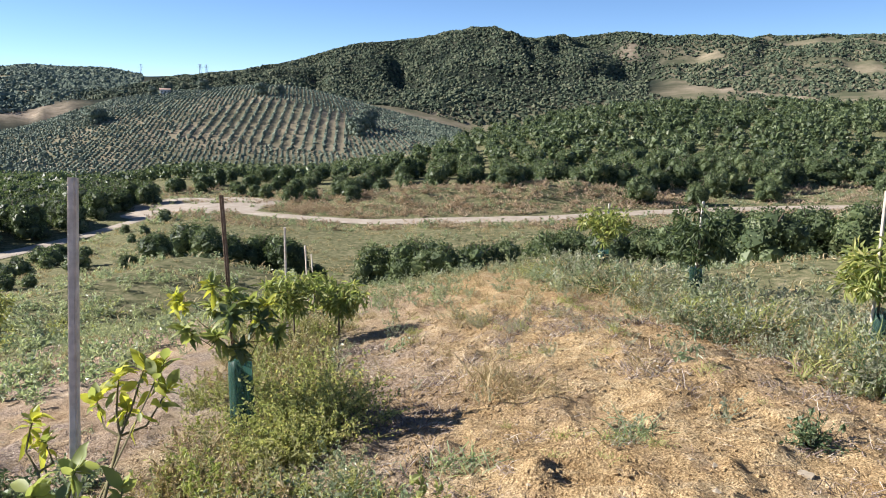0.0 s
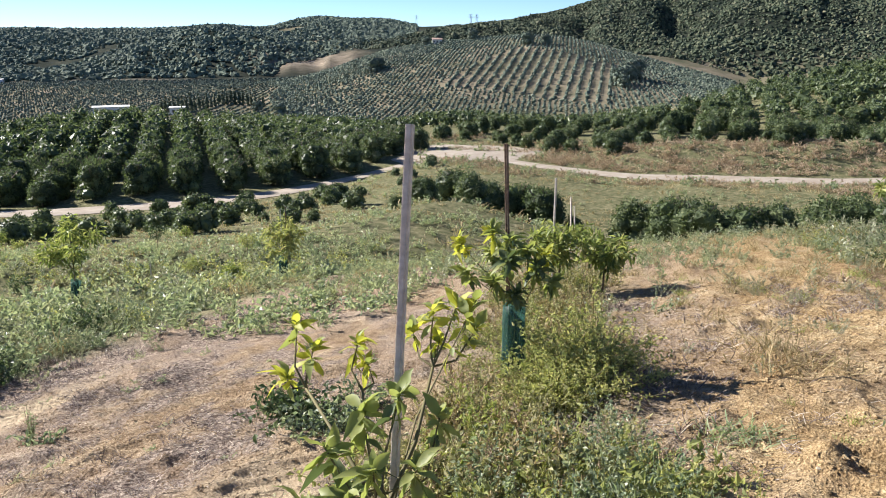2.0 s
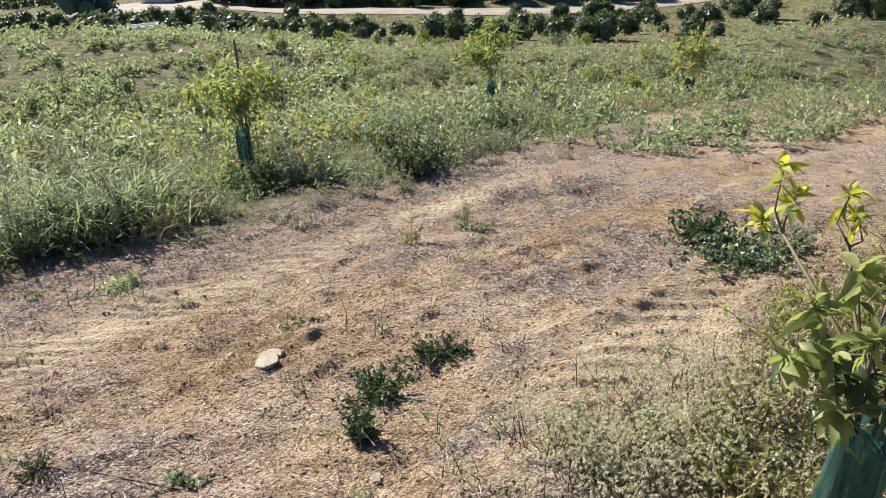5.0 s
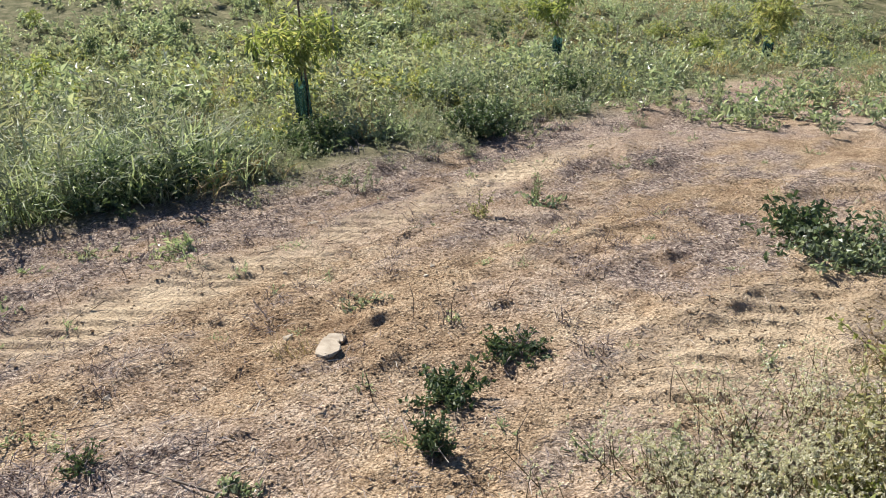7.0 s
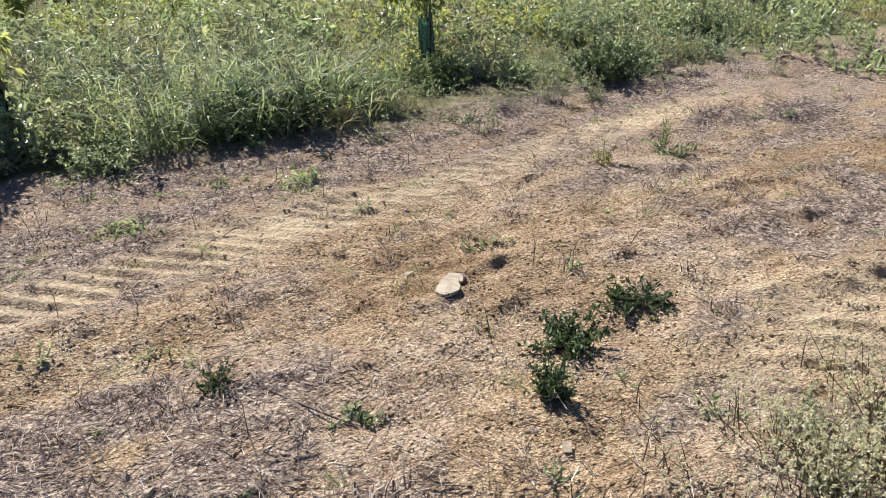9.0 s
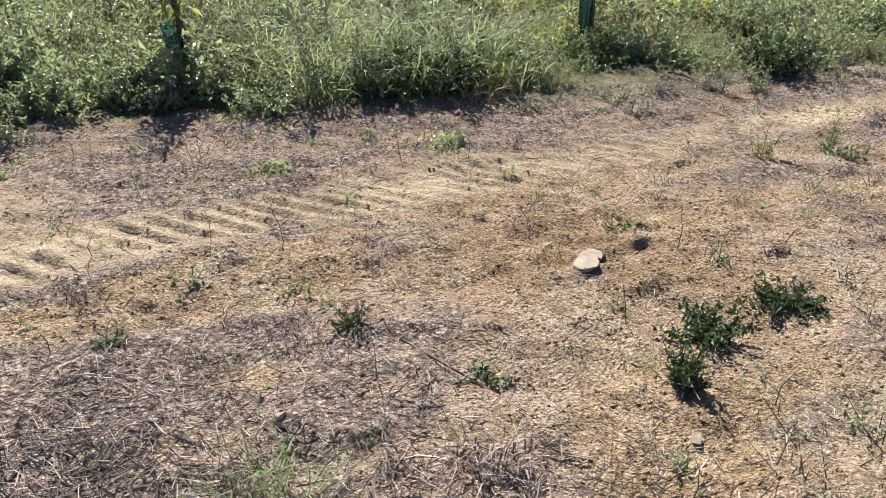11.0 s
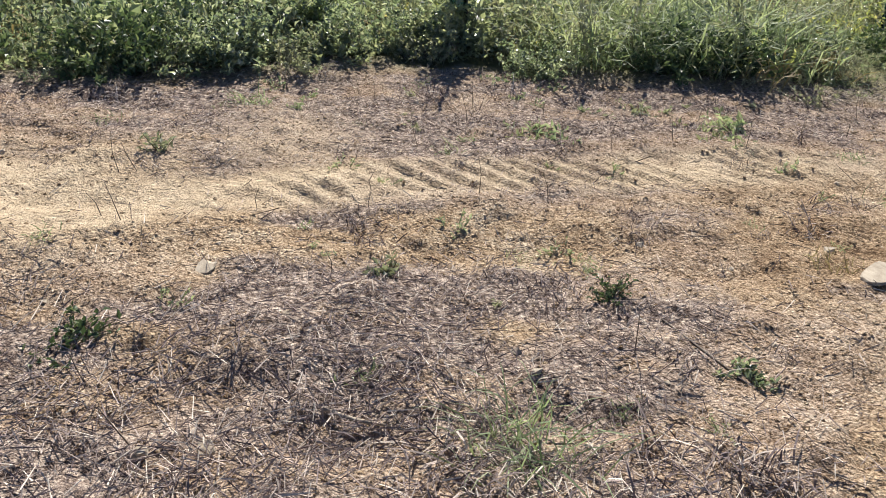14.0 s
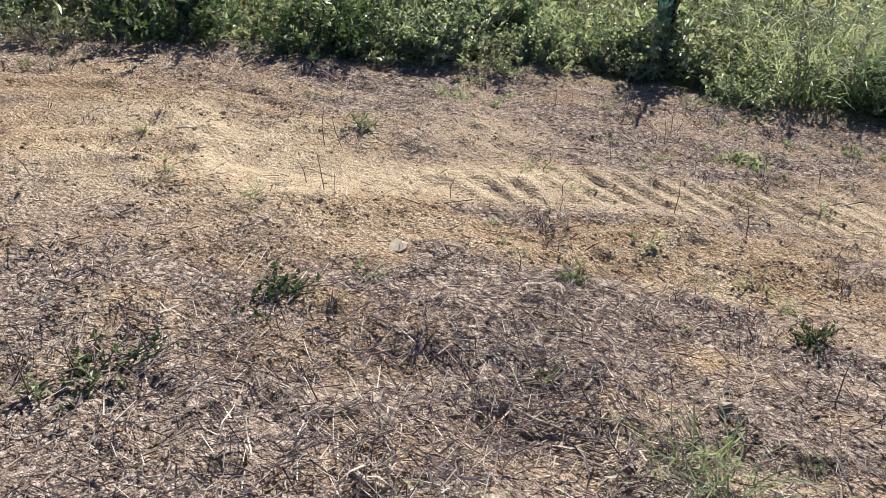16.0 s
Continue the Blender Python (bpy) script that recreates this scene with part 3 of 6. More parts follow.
while rad[-1] < 4600:
    q = rad[-1]
    rad.append(q * (1.03 if q < 1.4 else 1.0045 if 4.2 < q < 6.4 else 1.0065 if q < 8 else 1.02 if q < 40 else 1.03))
rad = np.array(rad)
A, R = np.meshgrid(az_fine, rad)
# the sheet's middle lies under the camera's path
gx, gy = -np.sin(A) * R, np.cos(A) * R
gz = land(gx.ravel(), gy.ravel()).reshape(gx.shape)
nr, na = gx.shape
idx = np.arange(nr * na).reshape(nr, na)
nxt = np.roll(idx, -1, axis=1)
quads = np.stack([idx[:-1], idx[1:], nxt[1:], nxt[:-1]], -1).reshape(-1, 4)
hub = nr * na
gv = np.concatenate([np.stack([gx, gy, gz], -1).reshape(-1, 3), [[0, 0, ground(0, 0)]]])
fan = np.stack([idx[0], nxt[0], np.full(na, hub)], -1)
gmesh = mesh_np("ground", gv, [quads, fan], [SOIL], True)
att = gmesh.color_attributes.new("cover", "FLOAT_COLOR", "POINT")
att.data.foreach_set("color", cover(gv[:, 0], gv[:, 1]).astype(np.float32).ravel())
att = gmesh.color_attributes.new("sand", "FLOAT_COLOR", "POINT")
att.data.foreach_set("color", open_soil(gv[:, 0], gv[:, 1]).astype(np.float32).ravel())
tagged(new("ground", gmesh), "sandy tan hillside soil with straw litter and scrubby hills beyond", "ground", kind="structure")


def road_mesh(name, az0, az1, rr, width, label):
    a = np.radians(np.arange(az0, az1, 0.35))
    r = rr(np.degrees(a))
    rows = []
    for k, u in enumerate(np.linspace(-1, 1, 7)):
        off = u * width / 2 * (1 + 0.18 * fbm(a * 60, a * 0 + k, 2, 5))
        x, y = -np.sin(a) * (r + off), np.cos(a) * (r + off)
        z = land(x, y, False) + 0.12 - 0.06 * u * u * u * u + 0.05 * (abs(abs(u) - 0.5) < 0.2)
        rows.append(np.stack([x, y, z], -1))
    v = np.stack(rows, 1)
    i = np.arange(v.shape[0] * 7).reshape(-1, 7)
    f = np.stack([i[:-1, :-1], i[:-1, 1:], i[1:, 1:], i[1:, :-1]], -1).reshape(-1, 4)
    return tagged(new(name, mesh_np(name, v.reshape(-1, 3), f, [ROAD], True)), label, "dirt road", kind="structure")


def roadstone():
    m, n, l, b = material("pale packed earth")
    f = noise_tex(n, l, 0.5, 7, 0.7)
    l.new(ramp(n, l, f, [(0.3, (0.26, 0.205, 0.155)), (0.55, (0.37, 0.31, 0.25)), (0.75, (0.46, 0.4, 0.335))]), b.inputs["Base Color"])
    b.inputs["Roughness"].default_value = 0.95
    bumped(n, l, b, f, 0.5, 0.1)
    return m


ROAD = roadstone()
road_mesh("road", -45, 60.5, road_r, 5.0, "pale packed dirt road running along the valley side")
road_mesh("hill_road", -3, 12.5, lambda a: 800 - 3 * np.abs(a - 8), 6.0, "pale dirt road along the crest of the far knoll")
road_mesh("valley_road", 20, 30, lambda a: 440 + 18 * (a - 20) * np.sin(a), 7.0, "pale dirt road at the foot of the far knoll")

# ---- trees ----
def crown(seed, h, w, leaves, size, lobes=12, low=0.05, shape=ICO1):
    """Leaves over uneven rounded lobes, with leafy lumps inside: (v, f)."""
    g = np.random.default_rng(seed)
    u = unit(g.normal(size=(lobes, 3)))
    u[:, 2] = np.abs(u[:, 2]) * 0.9 - 0.15
    c = u * g.uniform(0.42, 0.72, (lobes, 1)) * [w / 2, w / 2, h * 0.5] + [0, 0, h * (0.44 + low / 2)]
    ring = np.arange(6) * 1.047 + seed
    skirt = np.stack([np.cos(ring) * w * 0.29, np.sin(ring) * w * 0.29, h * g.uniform(0.16, 0.3, 6)], -1)
    c = np.concatenate([c, skirt, [[0, 0, h * 0.5]]])
    rad_ = g.uniform(0.3, 0.5, len(c)) * w / 2
    rad_[-1] = w * 0.34
    k = g.choice(len(c), leaves, p=rad_**2 / (rad_**2).sum())
    d = unit(g.normal(size=(leaves, 3)) + [0, 0, 0.2])
    p = c[k] + d * rad_[k][:, None] * g.uniform(0.75, 1.12, (leaves, 1))
    p[:, 2] = np.maximum(p[:, 2], h * low * g.uniform(0.2, 1.6, leaves))
    way = unit(d * 0.5 + g.normal(0, 0.6, (leaves, 3)) + [0, 0, -0.35])
    nrm = unit(d + g.normal(0, 0.35, (leaves, 3)))
    lv = leaf_quads(p, way, nrm, size * g.uniform(0.7, 1.3, leaves), size * 0.6 * g.uniform(0.7, 1.3, leaves))
    lump = blobs(c, rad_ * 0.86, 0.95, 0.1, shape)
    return join([lv, lump])


def trunk_mesh(seed, h, r, forks=4, spread=0.5):
    g = np.random.default_rng(seed)
    a, b, r0, r1 = [], [], [], []
    top = np.array([g.normal(0, 0.05), g.normal(0, 0.05), h * 0.45])
    a.append([0, 0, -0.15]), b.append(top), r0.append(r), r1.append(r * 0.75)
    for _ in range(forks):
        end = top + [g.normal(0, spread), g.normal(0, spread), h * 0.4]
        a.append(top), b.append(end), r0.append(r * 0.6), r1.append(r * 0.2)
    return sticks(np.array(a, float), np.array(b, float), np.array(r0), np.array(r1))


def tree(name, seed, h, w, leaves, size, mat, label, category="tree", lobes=12):
    e = tagged(new(name), label, category)
    part("trunk", mesh_np("trunk", *trunk_mesh(seed, h, 0.035 * h, 4, w * 0.16), [BARK], True), None, e)
    part("crown", mesh_np("crown", *crown(seed, h, w, leaves, size, lobes), [mat]), None, e)
    return e


def place_all(kinds, xs, ys, sizes, group):
    """Stands copies of the kinds; the kinds themselves take the first places."""
    zs = land(xs, ys, False)
    for i in range(len(xs)):
        m = pose(xs[i], ys[i], zs[i] - 0.05, 0, 0, rng.uniform(0, 360)) @ Matrix.Diagonal((*[sizes[i] * q for q in rng.uniform(0.92, 1.08, 3)], 1))
        if i < len(kinds):
            ob = kinds[i]
            ob.matrix_world = m
        else:
            src = kinds[rng.integers(0, len(kinds))]
            keep = src.scale.copy()
            src.scale = (1, 1, 1)
            ob = copy_thing(src, m)
            src.scale = keep
        tagged(ob, group=group)


# the orchard across the road, in rows that run away from the road
row_az = math.radians(36.0)
along, across = np.array([-math.sin(row_az), math.cos(row_az)]), np.array([math.cos(row_az), math.sin(row_az)])
I, J = np.meshgrid(np.arange(-60, 60), np.arange(20, 100))
px = (I * 5.5)[..., None] * across + (J * 3.1)[..., None] * along
px = px.reshape(-1, 2) + rng.normal(0, 0.25, (I.size, 2))
pr, pa = np.hypot(*px.T), az_of(px[:, 0], px[:, 1])
end_r = np.interp(pa, [17, 20, 24, 34, 46, 54, 58, 61, 63], [92, 150, 205, 270, 285, 235, 185, 130, 92])
ok = (pr > road_r(pa) + 5.5 + 9 * (pa < 23)) & (pr < end_r) & (pa > 18.5) & (pa < 63) & (rng.random(len(px)) > 0.03)
px, pr, pa = px[ok], pr[ok], pa[ok]
order = np.argsort(pr - road_r(pa))
px, pr = px[order], pr[order]
near_n = min(170, len(px))
kinds = [tree("avocado_tree", 100 + k, 4.7, 4.1, 2200, 0.27, LEAF_ORCHARD, "dark green round avocado tree in a dense orchard row", "avocado tree") for k in range(4)]
place_all(kinds, px[:near_n, 0], px[:near_n, 1], rng.uniform(0.85, 1.12, near_n), "orchard across the road")
rest = px[near_n:]
small = [crown(140 + k, 4.6, 4.5, 125, 0.6, 5, 0.05, OCTA) for k in range(5)]
tiny = [crown(150 + k, 4.6, 4.5, 45, 0.95, 3, 0.05, OCTA) for k in range(4)]
stuff("orchard_rows", spread_copies(small, rest[:, 0], rest[:, 1], land(rest[:, 0], rest[:, 1], False), rng.uniform(0.85, 1.12, len(rest))), LEAF_ORCHARD, "dense rows of dark green avocado trees", "orchard")

# the orchard on the rise to the right, beyond the brown bank
I, J = np.meshgrid(np.arange(-40, 60), np.arange(10, 60))
qx = np.stack([I * 6.3, J * 6.0], -1).reshape(-1, 2).astype(float) + rng.normal(0, 0.9, (I.size, 2))
qr, qa = np.hypot(*qx.T), az_of(qx[:, 0], qx[:, 1])
front = np.interp(qa, [-40, -20, -10, -4, 2, 6, 12, 16, 20], [18, 16, 20, 30, 26, 16, 12, 24, 30])
ok = (qr > road_r(qa) + front) & (qr < np.interp(qa, [-40, -10, -2, 3, 8, 20], [350, 340, 300, 235, 185, 168])) & (qa > -46) & (qa < 19.5) & (rng.random(len(qx)) > 0.06)
qx, qr, qa = qx[ok], qr[ok], qa[ok]
order = np.argsort(qr)
qx = qx[order]
near_n = min(130, len(qx))
kinds = [tree("avocado_tree", 200 + k, 4.9, 4.9, 2000, 0.32, LEAF_ORCHARD, "round green avocado tree on the rise beyond the road", "avocado tree") for k in range(4)]
qa = az_of(qx[:, 0], qx[:, 1])
low = 1 - 0.32 * smooth(0, 6, qa)
place_all(kinds, qx[:near_n, 0], qx[:near_n, 1], rng.uniform(0.7, 1.2, near_n) * low[:near_n], "orchard on the rise")
rest = qx[near_n:]
stuff("orchard_slope", spread_copies(small, rest[:, 0], rest[:, 1], land(rest[:, 0], rest[:, 1], False), rng.uniform(0.8, 1.2, len(rest)) * low[near_n:]), LEAF_ORCHARD, "green avocado trees covering the far part of the rise", "orchard")

# big trees in the dip below the road
big = [tree("avocado_tree", 300 + k, 4.9, 4.8, 3200, 0.24, LEAF_ORCHARD, "broad dark green avocado tree in the dip below the road", "avocado tree", 14) for k in range(3)]
spots = []
for az, r, s in [(5.0, 64, .95), (2.6, 63, 1.0), (0.4, 62, 1.05), (-2.0, 62, 1.0), (-4.4, 64, .95), (-7.2, 67, 1.05), (-9.2, 70, 1.1), (-11.6, 67, 1.1), (-14.0, 72, 1.1), (-16.5, 68, 1.15), (-19.4, 70, 1.3), (-22.3, 66, 1.2), (-25, 72, 1.2), (-28, 70, 1.25), (-31, 70, 1.2), (19.2, 72, .75), (17.6, 68, .95), (15.4, 66, .9), (13.2, 67, 1.0), (11.2, 65, 1.1), (19.8, 59, .75), (16.4, 62, .85), (9.0, 66, .5), (21.8, 68, .5)]:
    x, y = polar(az, r)
    spots.append((float(x), float(y), s))
spots = np.array(spots)
place_all(big, spots[:, 0], spots[:, 1], spots[:, 2] * np.where(spots[:, 0] < -8, 0.8, 0.95), "trees in the dip")

# single trees on the bank above the road, and one shading the farm yard
bank = [tree("avocado_tree", 330 + k, 4.6, 4.8, 2000, 0.32, LEAF_ORCHARD, "single dark green avocado tree on the brown bank above the road", "avocado tree", 12) for k in range(2)]
bz = np.array([-4.8, -13.8, -17.5, -9.5, -22.0])
x, y = polar(bz, road_r(bz) + np.array([19, 9, 9, 21, 10.0]))
place_all(bank, x, y, np.array([0.95, 1.05, 0.9, 0.7, 1.0]), "trees on the bank")
shade = tree("shade_tree", 340, 8, 8, 1500, 0.6, LEAF_FAR_HAZE, "large dark shade tree beside the farm yard", "tree")
x, y = polar(69.0, 112)
place_all([shade], np.array([x]), np.array([y]), np.array([1.0]), "trees at the farm yard")

# young trees on the lower field
yt = [tree("young_avocado_tree", 400 + k, 1.7, 1.8, 420, 0.2, LEAF_ORCHARD, "small dark young avocado tree on the bare lower field", "young tree", 7) for k in range(3)]
yaz = np.concatenate([rng.uniform(19, 66, 70), rng.uniform(24, 62, 40)])
yr = np.concatenate([road_r(yaz[:70]) * rng.uniform(0.62, 0.93, 70), road_r(yaz[70:]) * rng.uniform(0.74, 0.92, 40)])
x, y = polar(yaz, yr)
place_all(yt, x, y, rng.uniform(0.6, 1.35, len(x)), "young trees on the lower field")

# a denser block of young trees in rows below the farm yard
I, J = np.meshgrid(np.arange(0, 9), np.arange(0, 12))
bx_, by_ = (-58 - I * 4.2 - J * 0.4).ravel() + rng.normal(0, 0.4, I.size), (14 + J * 3.0 - I * 0.5).ravel() + rng.normal(0, 0.4, I.size)
yt2 = [tree("young_avocado_tree", 420 + k, 1.6, 1.6, 220, 0.24, LEAF_ORCHARD, "small green young avocado tree in a dense lower block", "young tree", 7) for k in range(2)]
place_all(yt2, bx_, by_, rng.uniform(0.7, 1.25, len(bx_)), "young trees below the farm yard")

# ---- far hills: planted rows and scrub ----
def scatter(az0, az1, r0, r1, n):
    a = rng.uniform(az0, az1, n)
    r = np.sqrt(rng.uniform(r0 * r0, r1 * r1, n))
    x, y = polar(a, r)
    return x, y, a, r


x, y, a, r = scatter(-34, 27, 860, 1620, 50000)
dens = fbm(x / 90, y / 90, 3, 13)
bald = open_soil(x, y)[..., 1]
keep = (dens > np.where(a > -14, -0.3, -0.14)) & (r > np.interp(a, [-2, 4, 10, 18, 27], [860, 900, 960, 1150, 1450])) & (bald < 0.25 + 0.25 * rng.random(len(x)))
keep &= rng.random(len(x)) < np.where(a > -14, 1.0, 0.75)
x, y, r = x[keep], y[keep], r[keep]
s = rng.uniform(1.2, 3.7, len(x)) * (0.7 + 0.5 * vnoise(x / 40, y / 40, 16))
stuff("hill_scrub", blobs(np.stack([x, y, land(x, y, False) + s * 0.4], -1), s, 0.85, 0.22, OCTA), LEAF_SCRUB, "dark green scrub and low trees over the mountain side", "scrub")
x, y, a, r = scatter(20, 66, 1020, 2750, 36000)
keep = (fbm(x / 140, y / 140, 3, 17) > np.where(r < 1650, -0.4, -0.22)) & (r > np.interp(a, [20, 26, 30], [1500, 1330, 1020]))
x, y, r = x[keep], y[keep], r[keep]
s = rng.uniform(2.2, 5.0, len(x)) * (0.6 + r / 2600)
stuff("valley_scrub", blobs(np.stack([x, y, land(x, y, False) + s * 0.4], -1), s, 0.85, 0.22, OCTA), LEAF_FAR_HAZE, "dark woods on the far side of the valley", "woods")


def far_rows(name, az0, az1, r0, r1, row_az, gap, step, size, label, seed, within=None, kinds=None):
    ra = math.radians(row_az)
    al, ac = np.array([-math.sin(ra), math.cos(ra)]), np.array([math.cos(ra), math.sin(ra)])
    n = int(r1 / gap) + 2
    I, J = np.meshgrid(np.arange(-n, n), np.arange(-n * gap / step, n * gap / step))
    c = np.stack(polar((az0 + az1) / 2, (r0 + r1) / 2))
    p = ((I * gap)[..., None] * ac + (J * step)[..., None] * al).reshape(-1, 2) + c
    p = p + rng.normal(0, 0.25, p.shape)
    r, a = np.hypot(*p.T), az_of(p[:, 0], p[:, 1])
    wob = fbm(p[:, 0] / 90, p[:, 1] / 90, 3, seed)
    ok = (a > az0 + wob * 3) & (a < az1 + wob * 3) & (r > r0 + wob * 60) & (r < r1 + wob * 60) & (rng.random(len(p)) > 0.04)
    if within:
        ok = ok & within(p[:, 0], p[:, 1])
    p = p[ok]
    s = size * rng.uniform(0.8, 1.2, len(p))
    if kinds:
        return stuff(name, spread_copies(kinds, p[:, 0], p[:, 1], land(p[:, 0], p[:, 1], False), s), LEAF_ORCHARD, label, "orchard")
    return stuff(name, blobs(np.stack([p[:, 0], p[:, 1], land(p[:, 0], p[:, 1], False) + s * 0.5], -1), s, 0.95, 0.18, OCTA), LEAF_FAR_HAZE, label, "orchard")


far_rows("hill_orchard", -2, 30, 430, 825, 100, 5.2, 3.3, 1.3, "rows of young orchard trees over the far hill", 81, lambda x, y: ~patch(x, y) & (open_soil(x, y)[..., 1] < 0.35))
far_rows("hill_orchard", 5, 20, 480, 730, 6, 6.8, 2.8, 1.45, "rows of young trees on pale terraced soil", 82, patch)
far_rows("far_slope_orchard", 20.5, 26.5, 1330, 1560, 40, 11, 7, 2.4, "rows of orchard trees on a distant slope", 84)
far_rows("valley_orchard", 28, 58, 430, 990, 18, 6.4, 4.2, 1.15, "rows of orchard trees on the valley floor", 83)
far_rows("saddle_orchard", 3, 27, 185, 425, 60, 6.6, 5.2, 0.72, "dark green orchard trees in the dip before the knoll", 88, None, tiny)
far_rows("low_orchard", 57, 75, 175, 335, 50, 5.4, 4.0, 0.55, "low dark green orchard rows behind the farm shed", 86, None, tiny)
far_rows("valley_orchard", 52, 68, 490, 760, 50, 5.5, 4.0, 2.0, "dense dark green orchard rows on the valley floor", 85)


def cypress(seed):
    e = tagged(new("cypress"), "slim dark cypress in a windbreak row", "cypress", "windbreak")
    g = np.random.default_rng(seed)
    part("trunk", mesh_np("trunk", *sticks(np.array([[0, 0, -0.3]]), np.array([[0, 0, 6.0]]), 0.16, 0.05), [BARK]), None, e)
    t = np.sort(g.uniform(0.05, 1, 26))
    c = np.stack([g.normal(0, 0.25, 26), g.normal(0, 0.25, 26), t * 9.5], -1)
    part("crown", mesh_np("crown", *blobs(c, (1.25 - t * 0.9) * g.uniform(0.8, 1.2, 26), 1.3, 0.25), [LEAF_SCRUB]), None, e)
    return e


ca = np.linspace(30.6, 37.2, 26)
cx_, cy_ = polar(ca, 600 + 20 * np.sin(ca) - (ca - 30) * 4)
place_all([cypress(480 + k) for k in range(2)], cx_, cy_, rng.uniform(0.8, 1.25, 26), "windbreak")
lone = [tree("tree", 470 + k, 9, 8, 420, 0.9, LEAF_FAR_HAZE, "large dark tree standing among the orchard rows", "tree") for k in range(2)]
lx, ly = polar(np.array([12.4, 11.2, 23.0, 5.6, 5.2, 6.1, 5.9, 22.6, 16.2, 18.4, 19.4, 29.5, 31.0]), np.array([716, 722, 640, 600, 610, 580, 565, 645, 812, 810, 800, 520, 560.0]))
place_all(lone, lx, ly, np.array([1.5, 1.2, 1.5, 1.6, 2.0, 1.5, 1.3, 1.2, 1.6, 1.4, 1.2, 1.0, 1.0]), "trees among the orchard rows")
# ---- the young trees near the camera ----
def leaf_mesh(name, mat, length=0.12, width=0.046, curl=0.25, seed=0):
    """A pointed leaf with a sunken rib, lying along +x."""
    g = np.random.default_rng(seed)
    v, f = [], []
    for i, (t, w) in enumerate([(0, 0.06), (0.12, 0.35), (0.35, 0.95), (0.6, 1.0), (0.82, 0.6), (1.0, 0.03)]):
        z = -curl * length * t * t + 0.06 * length * math.sin(t * 9 + seed)
        for s in (-1, 0, 1):
            v.append((t * length, s * w * width / 2, z + abs(s) * w * width * 0.22 + g.normal(0, 0.001)))
        if i:
            for s in (0, 1):
                q = i * 3 + s
                f.append((q - 3, q - 2, q + 1, q))
    return mesh_np(name, np.array(v), np.array(f), [mat], True)


LEAF_SHAPES = {}
for key, mat in (("green", LEAF_YOUNG), ("gold", LEAF_GOLD), ("dark", LEAF_ORCHARD)):
    LEAF_SHAPES[key] = [leaf_mesh("leaf", mat, 0.1, w, c, k) for k, (c, w) in enumerate(((0.2, 0.048), (0.55, 0.043), (0.95, 0.04)))]


def tube(points, radii, sides=7):
    """A bent tapering rod through the points."""
    pts = [Vector(p) for p in points]
    v, f = [], []
    for i, (p, r) in enumerate(zip(pts, radii)):
        d = (pts[min(i + 1, len(pts) - 1)] - pts[max(i - 1, 0)]).normalized()
        s = d.orthogonal().normalized()
        t = d.cross(s)
        for k in range(sides):
            a = 2 * math.pi * k / sides
            v.append(p + (s * math.cos(a) + t * math.sin(a)) * r)
        if i:
            for k in range(sides):
                j = (k + 1) % sides
                f.append(((i - 1) * sides + k, (i - 1) * sides + j, i * sides + j, i * sides + k))
    v.append(pts[-1])
    cap = [((len(pts) - 1) * sides + k, (len(pts) - 1) * sides + (k + 1) % sides, len(v) - 1) for k in range(sides)]
    return mesh_np("rod", np.array([tuple(q) for q in v]), [np.array(f), np.array(cap)], (), True)


def netting():
    m, n, l, b = material("green shade netting")
    c = n.new("ShaderNodeTexCoord")
    mp = n.new("ShaderNodeMapping")
    mp.inputs["Scale"].default_value = (30, 30, 3)
    l.new(c.outputs["Object"], mp.inputs[0])
    t = n.new("ShaderNodeTexNoise")
    t.inputs["Scale"].default_value, t.inputs["Detail"].default_value = 2.0, 4
    l.new(mp.outputs[0], t.inputs["Vector"])
    col = ramp(n, l, t.outputs["Fac"], [(0.3, (0.022, 0.075, 0.06)), (0.55, (0.06, 0.15, 0.12)), (0.75, (0.19, 0.3, 0.25))])
    l.new(col, b.inputs["Base Color"])
    b.inputs["Roughness"].default_value = 0.45
    tr = n.new("ShaderNodeBsdfTranslucent")
    l.new(col, tr.inputs[0])
    s = n.new("ShaderNodeMixShader")
    s.inputs[0].default_value = 0.6
    l.new(b.outputs[0], s.inputs[1])
    l.new(tr.outputs[0], s.inputs[2])
    gap = n.new("ShaderNodeBsdfTransparent")
    mesh_ = n.new("ShaderNodeMixShader")
    mesh_.inputs[0].default_value = 0.35
    l.new(s.outputs[0], mesh_.inputs[1])
    l.new(gap.outputs[0], mesh_.inputs[2])
    l.new(mesh_.outputs[0], n["Material Output"].inputs[0])
    bumped(n, l, b, t.outputs["Fac"], 0.5, 0.01)
    return m


NET = netting()


